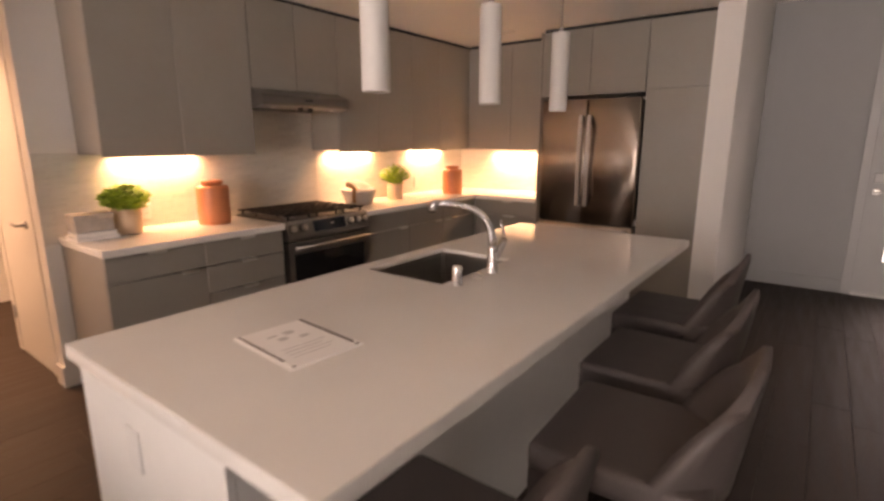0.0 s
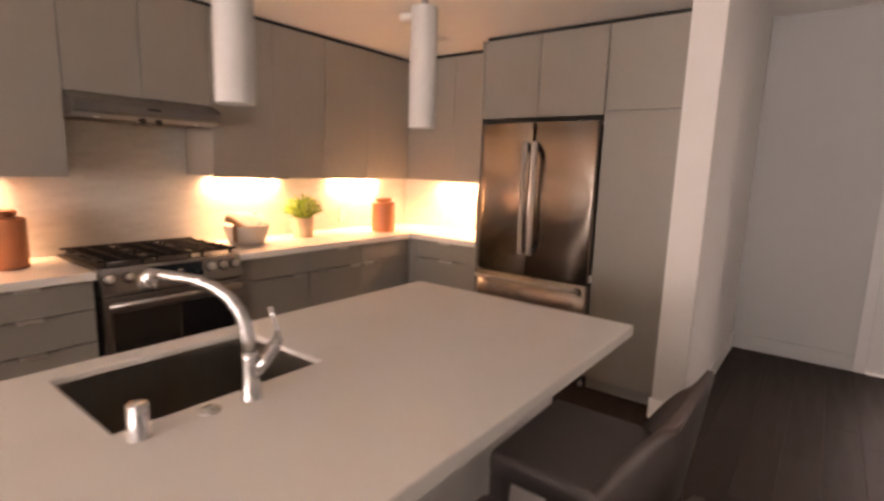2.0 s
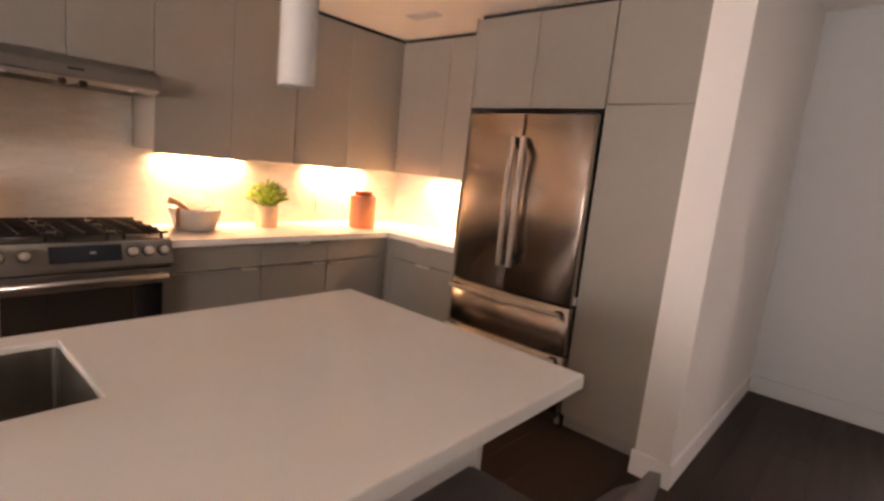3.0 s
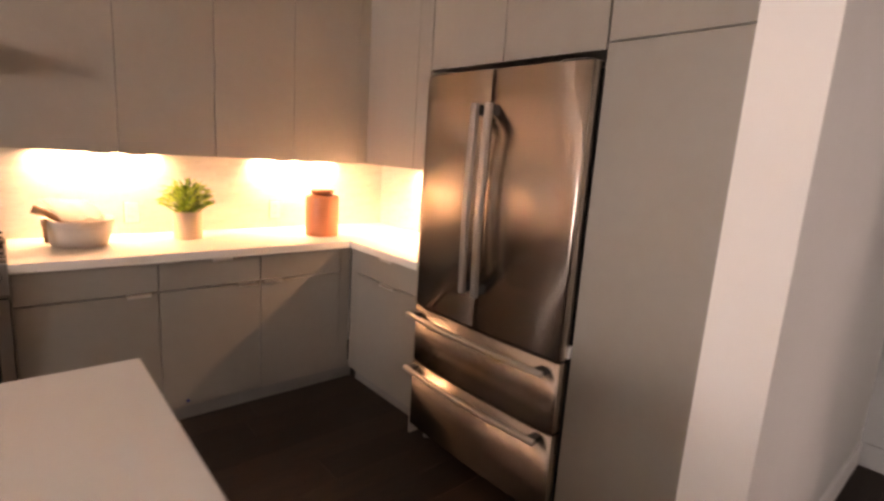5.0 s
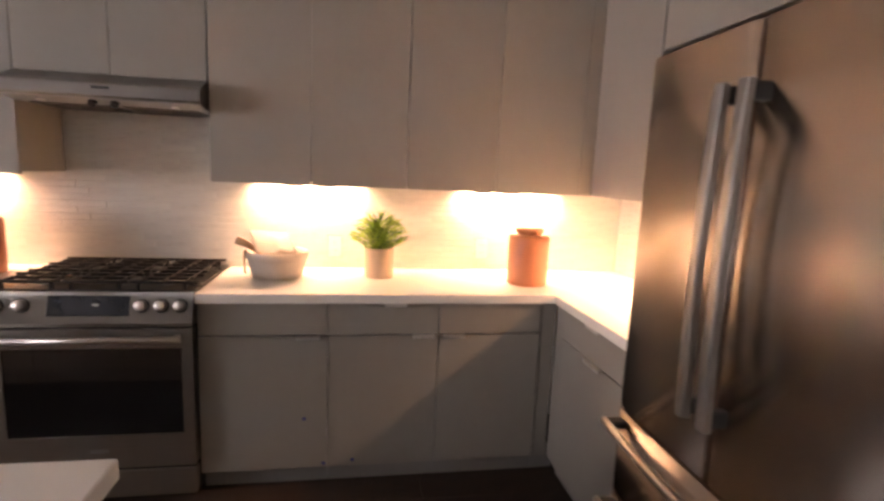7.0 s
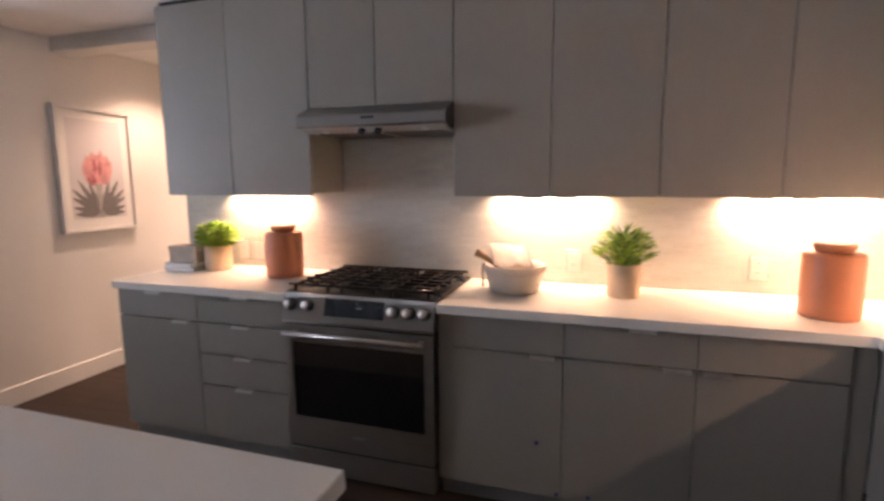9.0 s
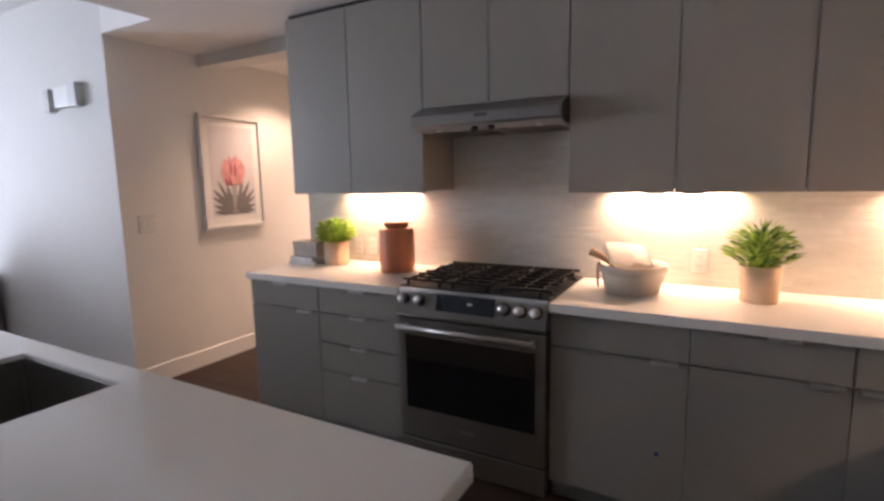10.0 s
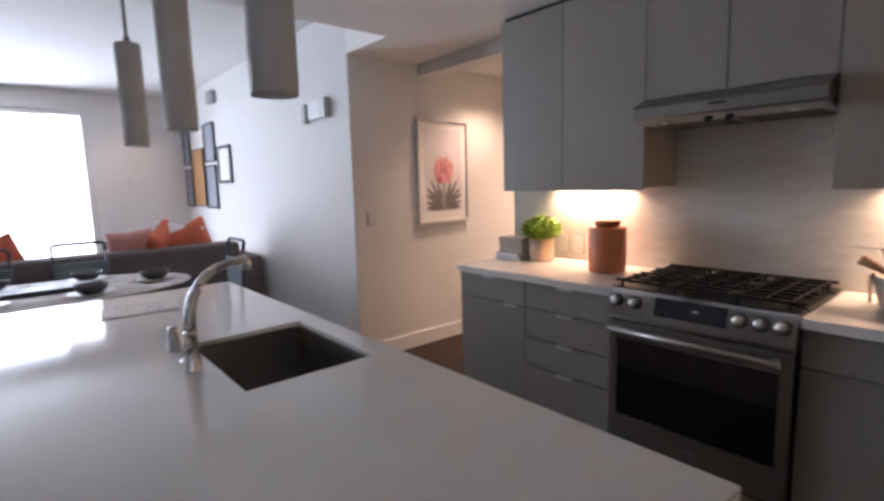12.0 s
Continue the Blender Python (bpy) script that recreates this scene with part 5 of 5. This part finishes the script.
def gallery_frame(y, z, w, h, mat, label, border=0.02):
    g = thing("wall_picture_frame", (WX, y, z), label, "picture", "gallery wall")
    for a in ((0, w, 0, border), (0, w, h - border, h), (0, border, border, h - border), (w - border, w, border, h - border)):
        part("frame", box(0.002, 0.03, a[0], a[1], a[2], a[3], 0.002), BLACKFR, g)
    part("print", box(0.004, 0.016, border, w - border, border, h - border), mat, g)


gallery_frame(-5.40, 1.50, 0.46, 0.45, PAPER, "black framed white print on the living room wall", 0.035)
gallery_frame(-5.93, 1.78, 0.42, 0.49, GREYART, "dark framed grey print on the living room wall")
gallery_frame(-5.95, 1.18, 0.42, 0.56, GREYART, "dark framed grey print on the living room wall")
gallery_frame(-6.60, 1.20, 0.58, 0.78, TANART, "black framed ochre print on the living room wall", 0.012)
gallery_frame(-6.96, 1.78, 0.32, 0.49, GREYART, "dark framed grey print on the living room wall")
gallery_frame(-6.96, 1.18, 0.32, 0.54, GREYART, "dark framed grey print on the living room wall")

# wall devices
dv = thing("wall_chime", (WX, -2.70, 1.990), "white wall chime box with pale end caps", "chime")
part("box", box(0.001, 0.040, -0.11, 0.11, 0.0, 0.145, 0.004), PLASTIC, dv)
part("end_cap", box(0.001, 0.055, 0.112, 0.215, -0.005, 0.155, 0.004), TABLEW, dv)
part("end_cap", box(0.001, 0.055, -0.215, -0.150, -0.020, 0.140, 0.004), TABLEW, dv)
dv = thing("wall_speaker", (WX, -5.46, 2.48), "small grey speaker box high on the wall", "speaker")
part("box", box(0.001, 0.06, -0.10, 0.10, 0.0, 0.15, 0.006), GREYMET, dv)
dv = thing("thermostat", (1.42, LY, 1.53), "small white wall thermostat beside the window", "thermostat")
part("case", box(-0.06, 0.06, 0.001, 0.025, 0, 0.10, 0.006), PLASTIC, dv)

# ---- backsplash tiles ----
TL, TH, TT = 0.300, 0.0328, 0.0034
tile_mesh = {}


def tile_piece(w, h):
    key = (round(w, 3), round(h, 3))
    if key not in tile_mesh:
        bm = bmesh.new()
        e = 0.0010
        a = [bm.verts.new(p) for p in ((0, 0, 0), (w, 0, 0), (w, 0, h), (0, 0, h))]
        b = [bm.verts.new(p) for p in ((e, -TT, e), (w - e, -TT, e), (w - e, -TT, h - e), (e, -TT, h - e))]
        bm.faces.new(b)
        for i in range(4):
            bm.faces.new((a[i], a[(i + 1) % 4], b[(i + 1) % 4], b[i]))
        tile_mesh[key] = mesh_of("tile", bm, TILE)
    return tile_mesh[key]


def tile_wall(parent, u0, u1, z0, z1, place):
    """Running bond between u0 and u1; place(u, z) is the pose of a piece's lower corner."""
    rng = random.Random(int(u0 * 100) + int(z0 * 1000))
    row, z = 0, z0
    while z < z1 - 0.004:
        h = min(TH - 0.001, z1 - z)
        u = u0 - TL * (0.0, 0.55, 0.25, 0.8)[row % 4]
        while u < u1 - 0.004:
            a, b = max(u, u0), min(u + TL - 0.001, u1)
            if b - a > 0.01:
                o = new("tile", tile_piece(b - a, h))
                o.parent = parent
                o.matrix_basis = place(a, z) @ pose(0, rng.uniform(-0.0008, 0.0003), 0, rng.uniform(-0.25, 0.25), 0, rng.uniform(-0.15, 0.15))
            u += TL
        z += TH
        row += 1


bs = structure("backsplash_range", box(0.0005, 0.0065, -1.163, 2.975, CT1 - 0.04, UZ0 + 0.02), GROUT, "pale glazed tile backsplash behind the range", "backsplash")
add = box(0.0005, 0.0065, 0.004, 0.758, UZ0 + 0.021, 1.682)
part("grout_bed", add, GROUT, bs)
to_x = lambda u, z: pose(0.0040, u, z, 0, 0, 90)
tile_wall(bs, -1.162, 2.962, CT1 + 0.001, UZ0 + 0.012, to_x)
tile_wall(bs, 0.004, 0.758, CT1 + 0.001 + 14 * TH, 1.682, to_x)
by = structure("backsplash_corner", box(0.012, 1.323, 2.9685, 2.9745, CT1 - 0.04, UZ0 + 0.02), GROUT, "pale glazed tile backsplash beside the refrigerator", "backsplash")
tile_wall(by, 0.013, 1.322, CT1 + 0.001, UZ0 + 0.012, lambda u, z: pose(u, 2.9710, z))

# ---- floor planks ----
PWD, PLN = 0.178, 1.52
plank_mesh = {}
far = bmesh.new()


def plank_piece(w, l):
    key = (round(w, 3), round(l, 3))
    if key not in plank_mesh:
        bm = bmesh.new()
        e = 0.0006
        a = [bm.verts.new(p) for p in ((0, 0, -0.010), (w, 0, -0.010), (w, l, -0.010), (0, l, -0.010))]
        b = [bm.verts.new(p) for p in ((e, e, 0), (w - e, e, 0), (w - e, l - e, 0), (e, l - e, 0))]
        bm.faces.new(b)
        for i in range(4):
            bm.faces.new((a[i], a[(i + 1) % 4], b[(i + 1) % 4], b[i]))
        plank_mesh[key] = mesh_of("plank", bm, PLANK)
    return plank_mesh[key]


def far_plank(x0, x1, y0, y1):
    e = 0.0006
    b = [far.verts.new(p) for p in ((x0 + e, y0 + e, 0), (x1 - e, y0 + e, 0), (x1 - e, y1 - e, 0), (x0 + e, y1 - e, 0))]
    a = [far.verts.new(p) for p in ((x0, y0, -0.01), (x1, y0, -0.01), (x1, y1, -0.01), (x0, y1, -0.01))]
    far.faces.new(b)
    for i in range(4):
        far.faces.new((a[i], a[(i + 1) % 4], b[(i + 1) % 4], b[i]))


rng = random.Random(5)
x = -2.45
while x < RX - 0.001:
    x1 = min(x + PWD - 0.0006, RX)
    y = LY - rng.uniform(0.1, 1.4)
    while y < FY:
        a, b = max(y, LY), min(y + PLN - 0.0006, FY)
        if b - a > 0.02:
            if -0.2 < x and a > -3.2 and b - a > 0.3:
                o = new("plank", plank_piece(x1 - x, b - a))
                o.parent = floor
                o.location = (x, a, 0)
            else:
                far_plank(x, x1, a, b)
        y += PLN
    x += PWD
fo = part("far_planks", far, PLANK, floor)
tagged(fo, "dark wood planks", "", "", "stuff")
